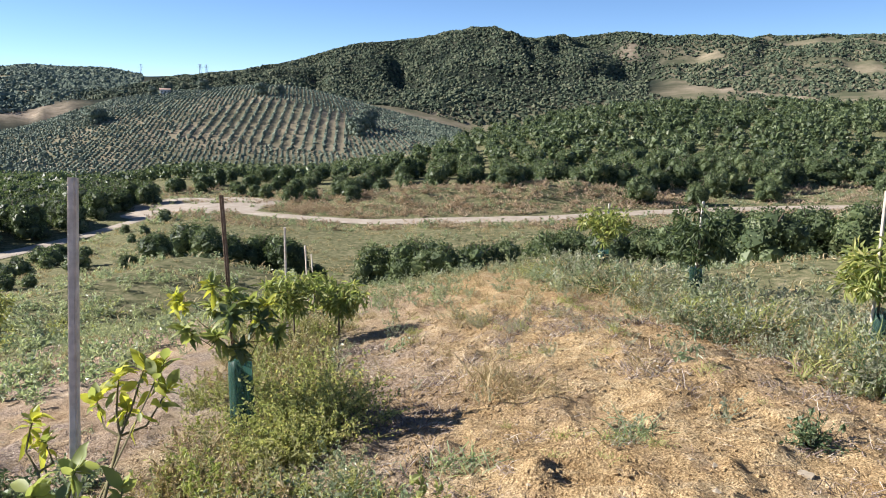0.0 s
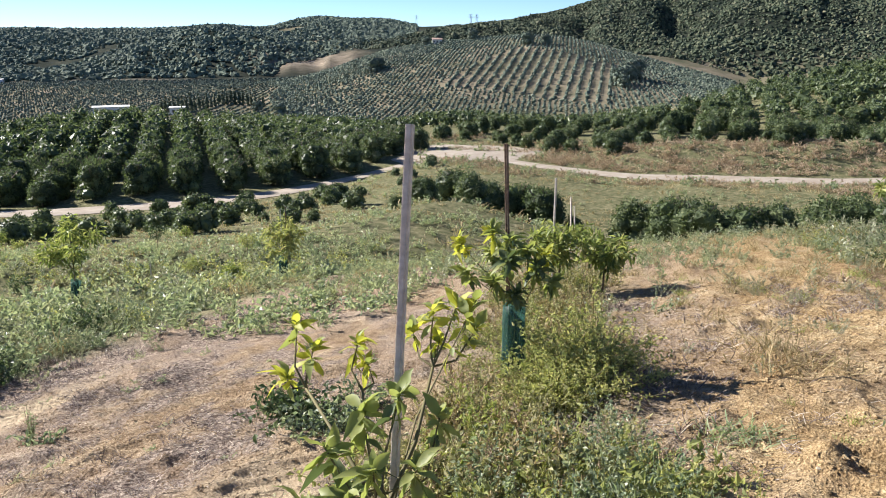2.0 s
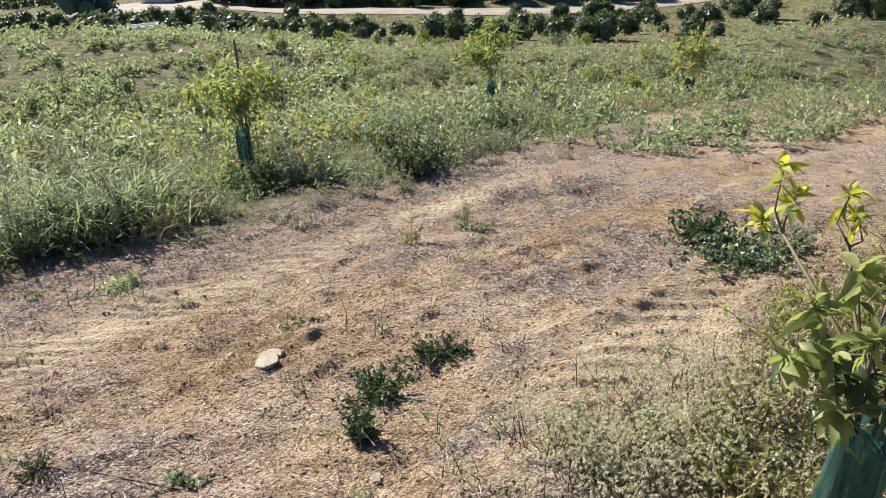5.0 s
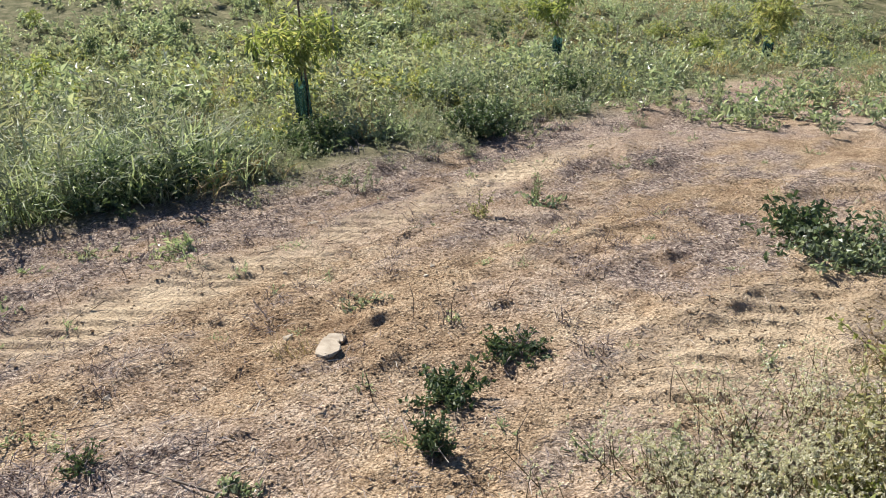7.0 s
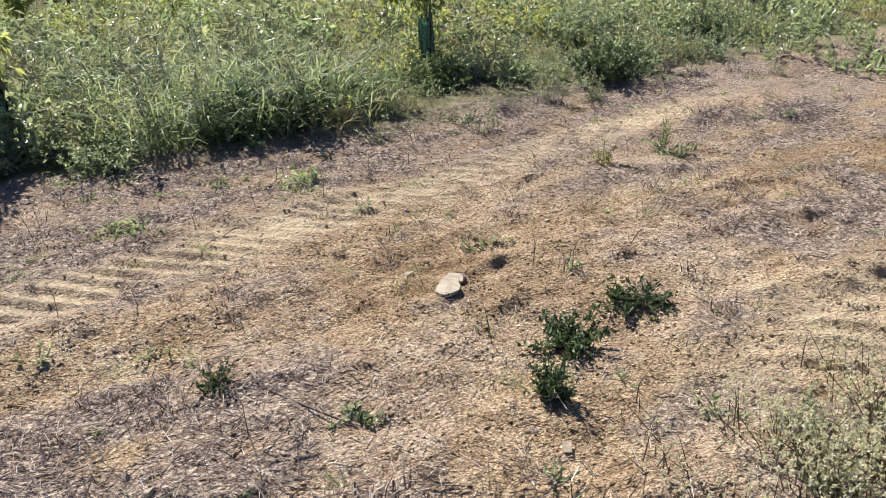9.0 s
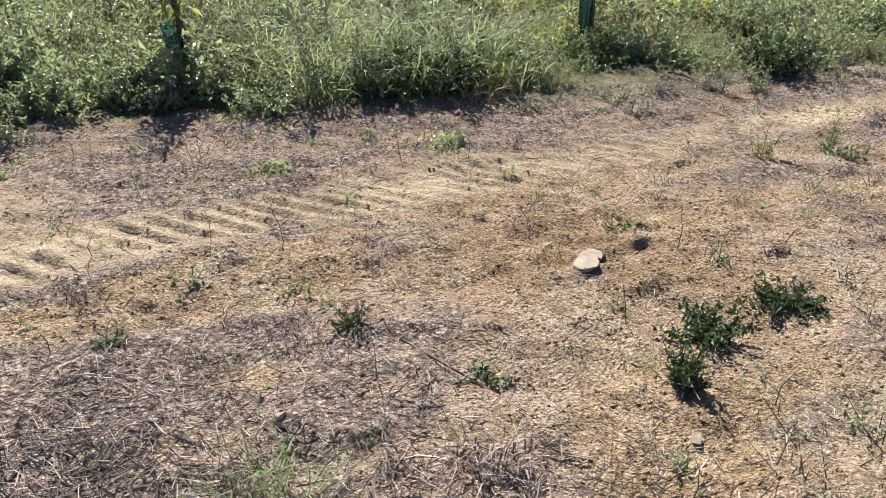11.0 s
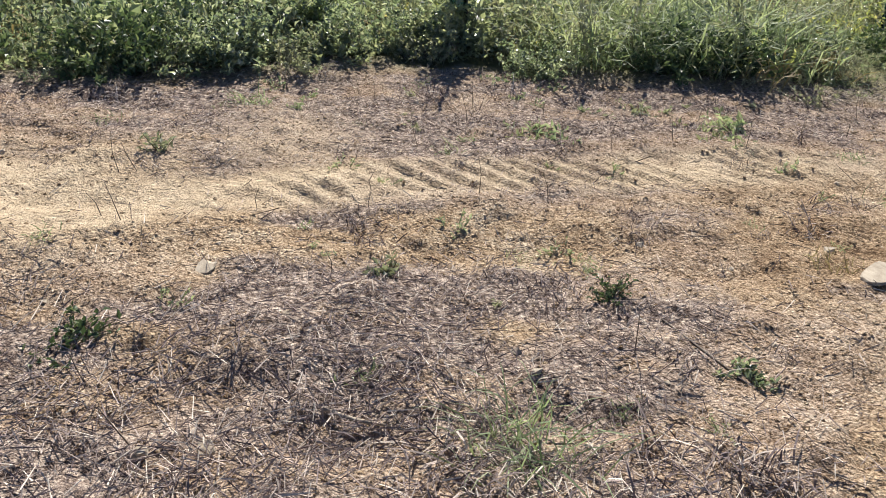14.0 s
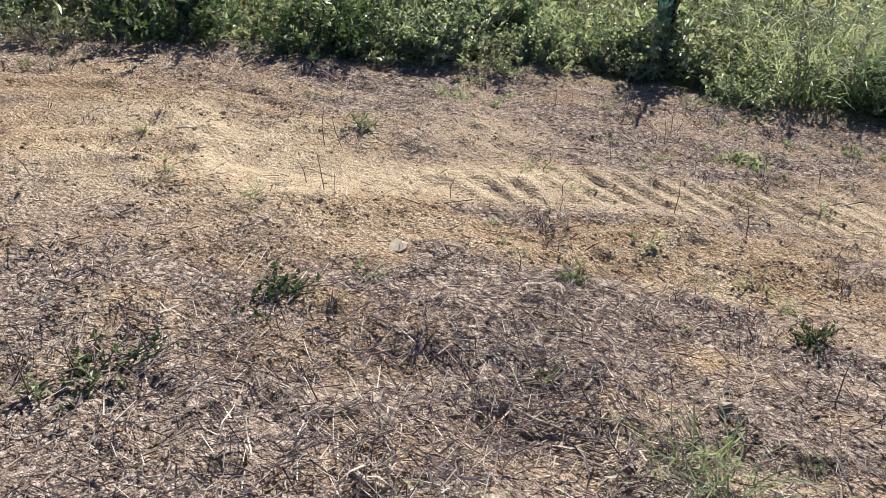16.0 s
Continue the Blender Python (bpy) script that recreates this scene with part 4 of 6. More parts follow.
def guard(x, y, height=0.55, r=0.085, seed=0, z=None):
    """A rolled sleeve of netting round a young trunk, slightly crushed, open at the top."""
    g = np.random.default_rng(seed)
    n, rows = 28, 9
    v = []
    for wall in (1.0, 0.95):
        for j in range(rows):
            t = j / (rows - 1)
            for k in range(n):
                a = 2 * math.pi * k / n
                q = r * wall * (1 + 0.10 * math.sin(2 * a + seed) + 0.05 * math.sin(5 * a + 3 * t + seed) + 0.03 * math.sin(9 * a)) * (1.08 - 0.16 * t)
                v.append((math.cos(a) * q + 0.03 * t * math.sin(seed), math.sin(a) * q, t * height + 0.02 * math.sin(2 * a + seed) * t))
    f = []
    for w in (0, 1):
        for j in range(rows - 1):
            for k in range(n):
                o, m = w * rows * n + j * n, (k + 1) % n
                q = (o + k, o + m, o + n + m, o + n + k)
                f.append(q if w == 0 else q[::-1])
    top = (rows - 1) * n
    for k in range(n):
        m = (k + 1) % n
        f.append((top + k, top + m, top + m + rows * n, top + k + rows * n))
    ob = new("tree_guard", mesh_np("tree_guard", np.array(v), np.array(f), [NET], True))
    ob.matrix_world = pose(x, y, ground(x, y) - 0.04 if z is None else z, g.normal(0, 3), g.normal(0, 3), g.uniform(0, 360))
    return tagged(ob, "dark teal netting sleeve round a young avocado trunk", "tree guard", "tree guards")


def stake(base, top, r, mat, label, square=True):
    """A sawn stake with chamfered edges, driven into the soil."""
    base, top = Vector(base), Vector(top)
    length = (top - base).length
    bm = bmesh.new()
    bmesh.ops.create_cube(bm, size=1)
    for q in bm.verts:
        q.co = Vector((q.co.x * 2 * r, q.co.y * 2 * r * (0.8 if square else 1.0), (q.co.z + 0.5) * length))
    bmesh.ops.subdivide_edges(bm, edges=[e for e in bm.edges if abs(e.verts[0].co.z - e.verts[1].co.z) > 0.1], cuts=7)
    bmesh.ops.bevel(bm, geom=[e for e in bm.edges if abs((e.verts[0].co - e.verts[1].co).normalized().z) > 0.9], offset=r * (0.3 if square else 0.75), segments=2, affect="EDGES")
    g = random.Random(int(base.x * 100))
    for q in bm.verts:
        t = q.co.z / length
        q.co.x += r * 0.5 * math.sin(t * 4 + base.x) + g.uniform(-1, 1) * r * 0.05
    me = bpy.data.meshes.new("stake")
    bm.to_mesh(me)
    bm.free()
    me.materials.append(mat)
    ob = new("stake", me)
    ob.matrix_world = Matrix.Translation(base) @ (top - base).to_track_quat("Z", "X").to_matrix().to_4x4()
    return tagged(ob, label, "stake", "planting stakes")


def sapling(base, tips, palette, label, leaves=11, seed=0, scale=1.0, trunk_top=None, hubs=()):
    """A young avocado tree: stem, bent branches, single leaves in whorls at their ends."""
    g = np.random.default_rng(seed)
    bx, by = base
    bz = ground(bx, by)
    e = tagged(new("avocado_sapling"), label, "sapling", "young trees in the planted rows")
    e.location = (bx, by, bz)
    bpy.context.view_layer.update()
    tt = Vector(trunk_top) - e.location if trunk_top else Vector((0.02, 0, 0.62))
    part("stem", tube([(0, 0, -0.05), (0.01, 0.01, tt.z * 0.5), tt], [0.014, 0.012, 0.009]), BARK, e)
    hubs = [Vector(h) - e.location for h in hubs]
    for h in hubs:
        part("branch", tube([Vector((0.01, 0.01, tt.z * 0.85)), (tt + h) / 2 + Vector((g.normal(0, 0.02), g.normal(0, 0.02), -0.05)), h], [0.007, 0.006, 0.0045], 6), STEM, e)
    for k, (tx, ty, tz, col, size) in enumerate(tips):
        tip = Vector((tx, ty, tz - 0.05)) - e.location
        root = Vector((0.01, 0.01, tt.z * 0.5)).lerp(tt, g.uniform(0.3, 1.0))
        near_hub = min(hubs, key=lambda h: (h - tip).length, default=None)
        if near_hub is not None and (near_hub - tip).length < 0.25:
            root = near_hub
        mid_ = root.lerp(tip, 0.5) + Vector((g.normal(0, 0.02), g.normal(0, 0.02), -0.03))
        part("branch", tube([root, mid_, tip], [0.0045, 0.0035, 0.0025], 6), STEM, e)
        axis = (tip - mid_).normalized()
        n = leaves + int(g.integers(-2, 3))
        for i in range(n):
            back = g.uniform(0, 0.18) if i < n * 0.6 else g.uniform(0.1, 0.5)
            at = tip.lerp(mid_, back)
            ang, rise = i * 2.4 + g.normal(0, 0.6), g.uniform(0.3, 1.2) if (i < n * 0.35 or col == "gold" and i < n * 0.6) else g.uniform(-1.1, 0.3)
            out = Vector((math.cos(ang) * math.cos(rise), math.sin(ang) * math.cos(rise), math.sin(rise)))
            out = (out + axis * 0.25).normalized()
            q = out.to_track_quat("X", "Z").to_matrix().to_4x4() @ pose(0, 0, 0, g.normal(0, 40), 0, 0)
            s = size * scale * g.uniform(0.5, 1.3)
            old = i > n * 0.6
            key = ("dark" if g.random() < 0.35 else "green") if (old and col != "gold") else col
            key = "green" if (col == "gold" and g.random() < 0.35) else key
            ob = new("leaf", LEAF_SHAPES[key][int(g.integers(0, 3))])
            ob.parent = e
            ob.matrix_local = Matrix.Translation(at) @ q @ Matrix.Diagonal((s, s, s, 1))
    return e


def sapling_far(base, h, w, label, seed, mat=None, n=150):
    """A young tree farther down the rows: stem and a loose leafy crown."""
    bx, by = base
    g = np.random.default_rng(seed)
    e = tagged(new("avocado_sapling"), label, "sapling", "young trees in the planted rows")
    e.location = (bx, by, ground(bx, by))
    part("stem", tube([(0, 0, -0.05), (0.02, 0.01, h * 0.4), (0.0, 0.03, h * 0.75)], [0.016, 0.013, 0.008], 6), BARK, e)
    k = 26
    u = unit(g.normal(size=(k, 3))) * g.uniform(0.3, 1.0, (k, 1))
    tips = u * [w * 0.38, w * 0.38, h * 0.27] + [0, 0, h * 0.66]
    for q in range(6):
        part("branch", mesh_np("branch", *sticks(np.array([[0, 0.02, h * 0.42]]), tips[q : q + 1], 0.008, 0.004), [STEM]), None, e)
    i = g.integers(0, k, n)
    d = unit(g.normal(size=(n, 3)) + [0, 0, 0.1])
    p = tips[i] + d * g.uniform(0.0, 0.1, (n, 1)) * w
    way = unit(d + g.normal(0, 0.4, (n, 3)) + [0, 0, -0.5])
    lv = leaf_quads(p, way, unit(g.normal(size=(n, 3)) + [0, 0, 1.2]), 0.12 * g.uniform(0.7, 1.3, n), 0.042, 0.2)
    part("crown", mesh_np("crown", *lv, [mat or LEAF_YOUNG]), None, e)
    return e


# the staked sapling beside the camera
stake((-1.02, 1.88, ground(-1.02, 1.88) - 0.2), (-1.03, 2.25, 1.36), 0.0145, STAKE_WOOD, "weathered grey square wooden stake leaning beside a sapling")
guard(-1.0, 1.86, 0.6, 0.085, 1)
sapling((-1.0, 1.86), [
    (-1.09, 2.4, 0.7, "gold", 0.8), (-1.02, 2.42, 0.78, "gold", 0.8), (-0.94, 2.43, 0.8, "gold", 0.85), (-0.87, 2.42, 0.82, "gold", 0.8), (-0.88, 2.45, 0.71, "gold", 0.8), (-1.0, 2.42, 0.66, "gold", 0.8),
    (-1.47, 2.29, 0.72, "gold", 0.85), (-1.42, 2.31, 0.63, "gold", 0.85), (-1.51, 2.27, 0.52, "gold", 0.9), (-1.28, 2.37, 0.64, "gold", 0.75), (-1.24, 2.35, 0.58, "gold", 0.7),
    (-1.16, 1.86, 0.52, "green", 1.05), (-1.06, 1.78, 0.44, "green", 1.1), (-0.88, 1.86, 0.5, "green", 1.05), (-0.96, 1.74, 0.56, "green", 1.0), (-1.1, 1.98, 0.6, "green", 1.0), (-0.98, 2.0, 0.66, "green", 0.95), (-0.86, 2.0, 0.6, "green", 0.95),
    (-1.18, 1.76, 0.38, "green", 1.1), (-0.9, 1.76, 0.36, "dark", 1.1), (-1.02, 1.84, 0.34, "dark", 1.1), (-0.84, 1.92, 0.36, "green", 1.1), (-1.14, 1.92, 0.36, "dark", 1.1), (-1.0, 1.72, 0.3, "green", 1.1),
], None, "young avocado sapling with yellow-green leaves in a netting sleeve", 18, 3, 0.76, (-1.0, 1.88, 0.4), [(-0.99, 2.32, 0.56), (-1.42, 2.24, 0.46), (-1.22, 2.26, 0.47)])
# the next one down the row
stake((-1.55, 5.8, ground(-1.55, 5.8) - 0.2), (-1.65, 5.98, 0.83), 0.016, STAKE_DARK, "dark brown round stake beside a young avocado tree", False)
guard(-1.5, 5.72, 0.68, 0.1, 2)
sapling((-1.5, 5.72), [
    (-1.95, 5.7, 0.16, "gold", 1.25), (-1.85, 5.55, -0.02, "green", 1.3), (-1.7, 5.75, 0.26, "gold", 1.2), (-1.55, 5.7, 0.22, "green", 1.3), (-1.4, 5.65, 0.16, "green", 1.3), (-1.3, 5.6, 0.02, "dark", 1.3),
    (-1.28, 5.75, 0.1, "gold", 1.2), (-1.2, 5.7, -0.1, "green", 1.3), (-1.6, 5.45, -0.05, "green", 1.3), (-1.45, 5.5, -0.15, "dark", 1.3), (-1.35, 5.9, 0.05, "green", 1.3), (-1.75, 5.9, 0.05, "green", 1.3), (-1.5, 5.5, 0.1, "dark", 1.3),
], None, "leafy young avocado tree above a dark netting sleeve", 34, 5, 0.74, (-1.5, 5.74, -0.2))

for k, (bx, by) in enumerate([(-1.88, 9.75), (-1.35, 10.0), (-2.25, 13.6), (-2.75, 17.4), (-3.3, 21.2), (-3.8, 25.0)]):
    gz = ground(bx, by)
    if k != 1:
        stake((bx - 0.1, by + 0.1, gz - 0.2), (bx - 0.08 - 0.03 * k, by + 0.15, gz + (1.5 if k < 2 else 1.1)), 0.014, STAKE_WOOD, "pale wooden stake standing in the planted row")
    sapling_far((bx, by), (1.05, 0.8)[k] if k < 2 else 0.75, 0.95 if k < 2 else 0.6, "bushy young avocado tree with drooping green leaves" if k < 2 else "small young avocado tree farther down the row", 20 + k, None, 600 if k < 2 else 150)
for k in range(6):
    bx, by = 4.37 - 0.62 * k, 7.87 + 3.83 * k
    gz = ground(bx, by)
    lean = (0.05, 0.12, 0.16, 0.02, -0.03, 0.03)[k]
    stake((bx - 0.05, by, gz - 0.2), (bx - 0.05 + lean, by + 0.05, gz + (1.72, 1.48, 1.4, 1.35, 1.3, 1.3)[k]), 0.018, STAKE_WOOD, "pale wooden stake in the row among tall weeds")
    guard(bx, by, 0.55, 0.1, 5 + k)
    sapling_far((bx, by), 1.5, 1.25, "young avocado tree with dense drooping green leaves", 40 + k, LEAF_ORCHARD if k in (1, 3, 4) else LEAF_YOUNG, 1000)
for k, (bx, by, h, w) in enumerate([(-8.35, 0.12, 1.45, 0.7), (-9.6, 4.97, 1.55, 1.4), (-11.3, 11.6, 1.9, 1.5), (-8.8, 15.0, 1.5, 1.2), (-7.8, -4.2, 1.1, 0.9), (-12.1, 18.0, 1.1, 0.9), (-12.0, 22.5, 1.1, 0.9)]):
    guard(bx, by, 0.62, 0.1, 30 + k)
    sapling_far((bx, by), h, w, "young avocado tree in a netting sleeve among green weeds", 60 + k, LEAF_BUSH if k in (0, 3) else LEAF_YOUNG, 850 if k else 260)
    if k in (0, 1, 3):
        gz = ground(bx, by)
        stake((bx + 0.08, by, gz - 0.2), (bx + 0.1, by + 0.05, gz + 1.7), 0.013, STAKE_DARK, "thin dark stake beside a young tree", False)
for row in range(1, 6):
    for j in range(-1, 9):
        bx, by = -8.6 - 5.4 * row - 0.16 * 4.1 * j + rng.normal(0, 0.25), 0.6 + 4.1 * j + rng.normal(0, 0.3)
        if rng.random() < 0.12:
            continue
        sapling_far((bx, by), rng.uniform(1.0, 1.5), rng.uniform(0.8, 1.2), "young avocado tree in the weedy lower rows", 100 + row * 20 + j, (LEAF_BUSH, LEAF_YOUNG, LEAF_DEEP)[int(rng.integers(0, 3))], 300)
        if rng.random() < 0.3:
            gz = ground(bx, by)
            stake((bx + 0.1, by, gz - 0.2), (bx + 0.14, by, gz + 1.5), 0.016, STAKE_WOOD, "pale stake in the weedy lower rows")

# ---- weeds and grass ----
def weed(seed, h, w, stems, per, leaf, upright=1.0, aspect=0.45):
    """A branching leafy weed."""
    g = np.random.default_rng(seed)
    d = unit(np.stack([g.normal(0, 1, stems), g.normal(0, 1, stems), np.full(stems, upright) * g.uniform(0.7, 1.6, stems)], -1))
    ln = h * g.uniform(0.6, 1.1, stems)
    b = np.stack([g.normal(0, w * 0.15, stems), g.normal(0, w * 0.15, stems), np.full(stems, -0.02)], -1)
    tip = b + d * ln[:, None] * [w / h, w / h, 1]
    st = sticks(b, tip, 0.004, 0.0015)
    t = g.uniform(0.2, 1.0, (stems, per))
    p = (b[:, None] + (tip - b)[:, None] * t[..., None]).reshape(-1, 3) + g.normal(0, 0.02 * h, (stems * per, 3))
    p[:, 2] = np.maximum(p[:, 2], 0.01)
    way = unit(g.normal(size=p.shape) + [0, 0, 0.3])
    lv = leaf_quads(p, way, unit(g.normal(size=p.shape) + [0, 0, 1.0]), leaf * g.uniform(0.6, 1.3, len(p)), leaf * aspect * g.uniform(0.7, 1.3, len(p)))
    return join([lv, st])


def tuft(seed, h, w, n, width, splay=0.5):
    g = np.random.default_rng(seed)
    b = np.stack([g.normal(0, w * 0.3, n), g.normal(0, w * 0.3, n), np.full(n, -0.01)], -1)
    d = unit(np.stack([g.normal(0, splay, n), g.normal(0, splay, n), np.ones(n)], -1))
    bend = np.stack([g.normal(0, 1.0, n), g.normal(0, 1.0, n), g.uniform(-1.3, -0.2, n)], -1)
    return blades(b, d, bend, h * g.uniform(0.5, 1.2, n), width * g.uniform(0.7, 1.3, n))


def seeded(seed, h, w, stems, heads):
    """Pale fluffy seed heads on thin stalks: (heads, stalks)."""
    g = np.random.default_rng(seed)
    b = np.stack([g.normal(0, w * 0.2, stems), g.normal(0, w * 0.2, stems), np.full(stems, -0.02)], -1)
    tip = b + np.stack([g.normal(0, w * 0.25, stems), g.normal(0, w * 0.25, stems), h * g.uniform(0.6, 1.1, stems)], -1)
    st = sticks(b, tip, 0.003, 0.001)
    i = g.integers(0, stems, heads)
    c = tip[i] + g.normal(0, 0.03, (heads, 3)) * [1, 1, 1.2]
    n = heads * 8
    dd = unit(g.normal(size=(n, 3)) + [0, 0, 0.5])
    fluff = leaf_quads(np.repeat(c, 8, 0), dd, g.normal(size=(n, 3)), g.uniform(0.006, 0.015, n), 0.007, 0.1)
    return fluff, st, c


WEEDS = [weed(500 + k, 0.42, 0.42, 7, 13, 0.075, 1.0, 0.55) for k in range(5)]
WEEDS_DARK = [weed(520 + k, 0.6, 0.6, 12, 24, 0.06, 0.9, 0.5) for k in range(4)]
WEEDS_TALL = [weed(526 + k, 0.95, 0.4, 7, 13, 0.13, 2.6, 0.2) for k in range(4)]
WEEDS_FINE = [weed(510 + k, 0.42, 0.4, 9, 15, 0.046, 1.3, 0.5) for k in range(4)]
WEEDS_LOW = [weed(515 + k, 0.42, 0.45, 6, 9, 0.075) for k in range(5)]
WEEDS_BIG = [weed(540 + k, 0.7, 0.75, 7, 9, 0.15, 0.9, 0.5) for k in range(4)]
WEEDS_FAR = [weed(560 + k, 1.0, 1.2, 6, 8, 0.33, 0.8, 0.5) for k in range(4)]
WEEDS_MID = [weed(550 + k, 0.6, 0.7, 5, 14, 0.095, 1.0, 0.5) for k in range(5)]
TUFTS = [tuft(600 + k, 0.35, 0.3, 30, 0.009) for k in range(5)]
TUFTS_TALL = [tuft(620 + k, 0.85, 0.45, 44, 0.01, 0.4) for k in range(4)]
TUFTS_FAR = [tuft(640 + k, 0.5, 0.9, 16, 0.045, 0.6) for k in range(4)]
SHRUBS_DRY = [weed(660 + k, 1.0, 1.5, 8, 8, 0.36, 0.7, 0.35) for k in range(4)]


def fill(x0, x1, y0, y1, n, keep):
    x, y = rng.uniform(x0, x1, n), rng.uniform(y0, y1, n)
    k = rng.random(n) < keep(x, y)
    return x[k], y[k]


def lay(name, kinds, x, y, size, mat, label, category, tilt=0.15):
    return stuff(name, spread_copies(kinds, x, y, land(x, y), size, tilt), mat, label, category)


def row_line(y):
    return -0.72 - 0.13 * y


def right_line(y):
    return 5.64 - 0.162 * y


def left_band(x, y):
    e = edge(y) - 0.1 + fbm(x / 1.1, y / 1.1, 3, 91) * 1.4
    return smooth(0.1, -0.7, x - e)


def row_band(x, y):
    u = x - row_line(y) + fbm(x / 0.8, y / 0.8, 2, 92) * 0.7
    return np.exp(-((u / 0.56) ** 4)) * smooth(1.6, 2.2, y)


def right_band(x, y):
    u = x - right_line(y) + fbm(x, y, 2, 93) * 1.2
    return smooth(-1.9, -1.1, u) * smooth(2.0, 3.5, y)


def middle(x, y):
    return smooth(6.5, 12.5, y - 2.0 * smooth(-1.5, -3.5, x) + fbm(x / 1.5, y / 1.5, 3, 94) * 7)


def uneven(x, y, lo, hi):
    """Sizes that rise and fall in patches."""
    return (lo + (hi - lo) * np.clip(vnoise(x / 0.8, y / 0.8, 55) * 1.2 + rng.random(len(x)) * 0.4 - 0.35, 0, 1)) * (0.45 + 0.55 * smooth(0.4, -0.9, x - edge(y))) * (1 - 0.4 * smooth(2.0, 4.5, y))


def patchy(x, y):
    return left_band(x, y) * smooth(-0.06, 0.06, fbm(x / 1.0, y / 1.0, 3, 56))


# the weedy strip beyond the bare soil
x, y = fill(-13, -5.0, -8, 14, 3000, patchy)
lay("weeds", WEEDS, x, y, uneven(x, y, 0.35, 1.7), LEAF_WEED, "tangled green weeds along the planted row", "weeds")
x, y = fill(-12, -5.0, -8, 12, 950, lambda x, y: left_band(x, y) * ((vnoise(x / 1.3, y / 1.3, 57) > 0.5) | (y < -1.3)))
lay("weed_thicket", WEEDS_DARK, x, y, uneven(x, y, 0.4, 1.4), LEAF_DARK, "dense dark green weeds along the planted row", "weeds")
x, y = fill(-13, -6.4, -7, 14, 250, left_band)
lay("grass_clumps", TUFTS, x, y, uneven(x, y, 0.6, 2.0), GRASS_GREEN, "green grass clumps among the weeds", "grass")
x, y = fill(-11.5, -7.2, -1.5, 5.0, 70, lambda x, y: left_band(x, y) * np.exp(-(((y - 1.5) / 1.6) ** 2)))
lay("tall_weeds", WEEDS_TALL, x, y, rng.uniform(0.7, 1.2, len(x)), LEAF_GREY, "tall upright weeds with long pale leaves", "weeds", 0.1)
x, y = fill(-8.6, -4.5, -6, 8, 420, lambda x, y: np.exp(-(((x - edge(y) + 0.5) / 0.4) ** 2)) * smooth(-0.02, 0.1, fbm(x / 1.2, y / 1.2, 2, 42) + 0.1 * np.exp(-(((y - 1.4) / 0.8) ** 2)) + 0.08 * (y < -0.8)))
lay("weed_thicket", WEEDS_DARK, x, y, rng.uniform(0.5, 1.0, len(x)), LEAF_DARK, "dark broad-leaved weeds crowding the edge of the strip", "weeds")
x, y = fill(-10.5, -5.0, -8, 12, 1300, left_band)
lay("grey_weeds", WEEDS_FINE, x, y, uneven(x, y, 0.5, 1.7), LEAF_GREY, "grey-green weeds gone to seed along the row", "weeds")
x, y = fill(-13, -6.8, -2, 16, 420, lambda x, y: left_band(x, y) * smooth(0.0, 0.12, fbm(x / 0.9, y / 0.9, 2, 43)))
lay("weeds", WEEDS_LOW, x, y, rng.uniform(0.5, 1.0, len(x)), LEAF_BUSH, "bright yellow-green weeds among the darker ones", "weeds")
x, y = fill(-24, -6.8, -6, 26, 1500, lambda x, y: left_band(x, y) * 0.5)
lay("dry_grass", TUFTS, x, y, rng.uniform(0.8, 1.9, len(x)), GRASS_DRY, "dry straw-coloured grass among the green weeds", "grass")
x, y = fill(-38, -11, -6, 44, 2300, lambda x, y: smooth(52, 34, np.hypot(x, y)) * (0.35 + 0.65 * (fbm(x / 3, y / 3, 3, 95) > -0.05)))
lay("lower_weeds", WEEDS_BIG, x, y, rng.uniform(0.5, 1.1, len(x)), LEAF_WEED, "light green weeds between the lower rows", "weeds")
x, y = fill(-10.0, -7.3, 0.3, 3.3, 130, lambda x, y: left_band(x, y) * np.exp(-(((y - 1.7) / 1.1) ** 4)))
lay("tall_grass", TUFTS_TALL, x, y, rng.uniform(0.7, 1.25, len(x)), GRASS_GREEN, "tall green reed-like grass among the weeds", "grass", 0.12)
x, y = fill(-34, -9.0, -5, 34, 4200, lambda x, y: smooth(44, 30, np.hypot(x, y)) * smooth(-0.1, 0.05, fbm(x / 2.2, y / 2.2, 3, 85)))
h_ = len(x) // 3
lay("lower_weeds", WEEDS_MID, x[:h_], y[:h_], rng.uniform(0.6, 1.3, h_), LEAF_BUSH, "bright yellow-green weeds between the lower rows", "weeds")
lay("lower_weeds", WEEDS_MID, x[h_ : 2 * h_], y[h_ : 2 * h_], rng.uniform(0.6, 1.3, h_), LEAF_GREY, "grey-green weeds between the lower rows", "weeds")
lay("lower_weeds", WEEDS_MID, x[2 * h_ :], y[2 * h_ :], rng.uniform(0.5, 1.1, len(x) - 2 * h_), LEAF_DARK, "dark green weeds between the lower rows", "weeds")
x, y, a, r = scatter(52, 84, 30, 84, 1300)
k = fbm(x / 4, y / 4, 3, 87) > -0.1
lay("lower_weeds", WEEDS_FAR, x[k], y[k], rng.uniform(0.4, 0.9, k.sum()), LEAF_WEED, "light green weeds over the lowest rows", "weeds")
# ragged fringe where the weeds meet the bare soil
def fringe(x, y):
    return np.exp(-((np.maximum(x - edge(y), 0) / 0.75) ** 2)) * smooth(-1.2, -0.3, x - edge(y)) * smooth(-0.05, 0.12, fbm(x / 0.7, y / 0.7, 2, 58))


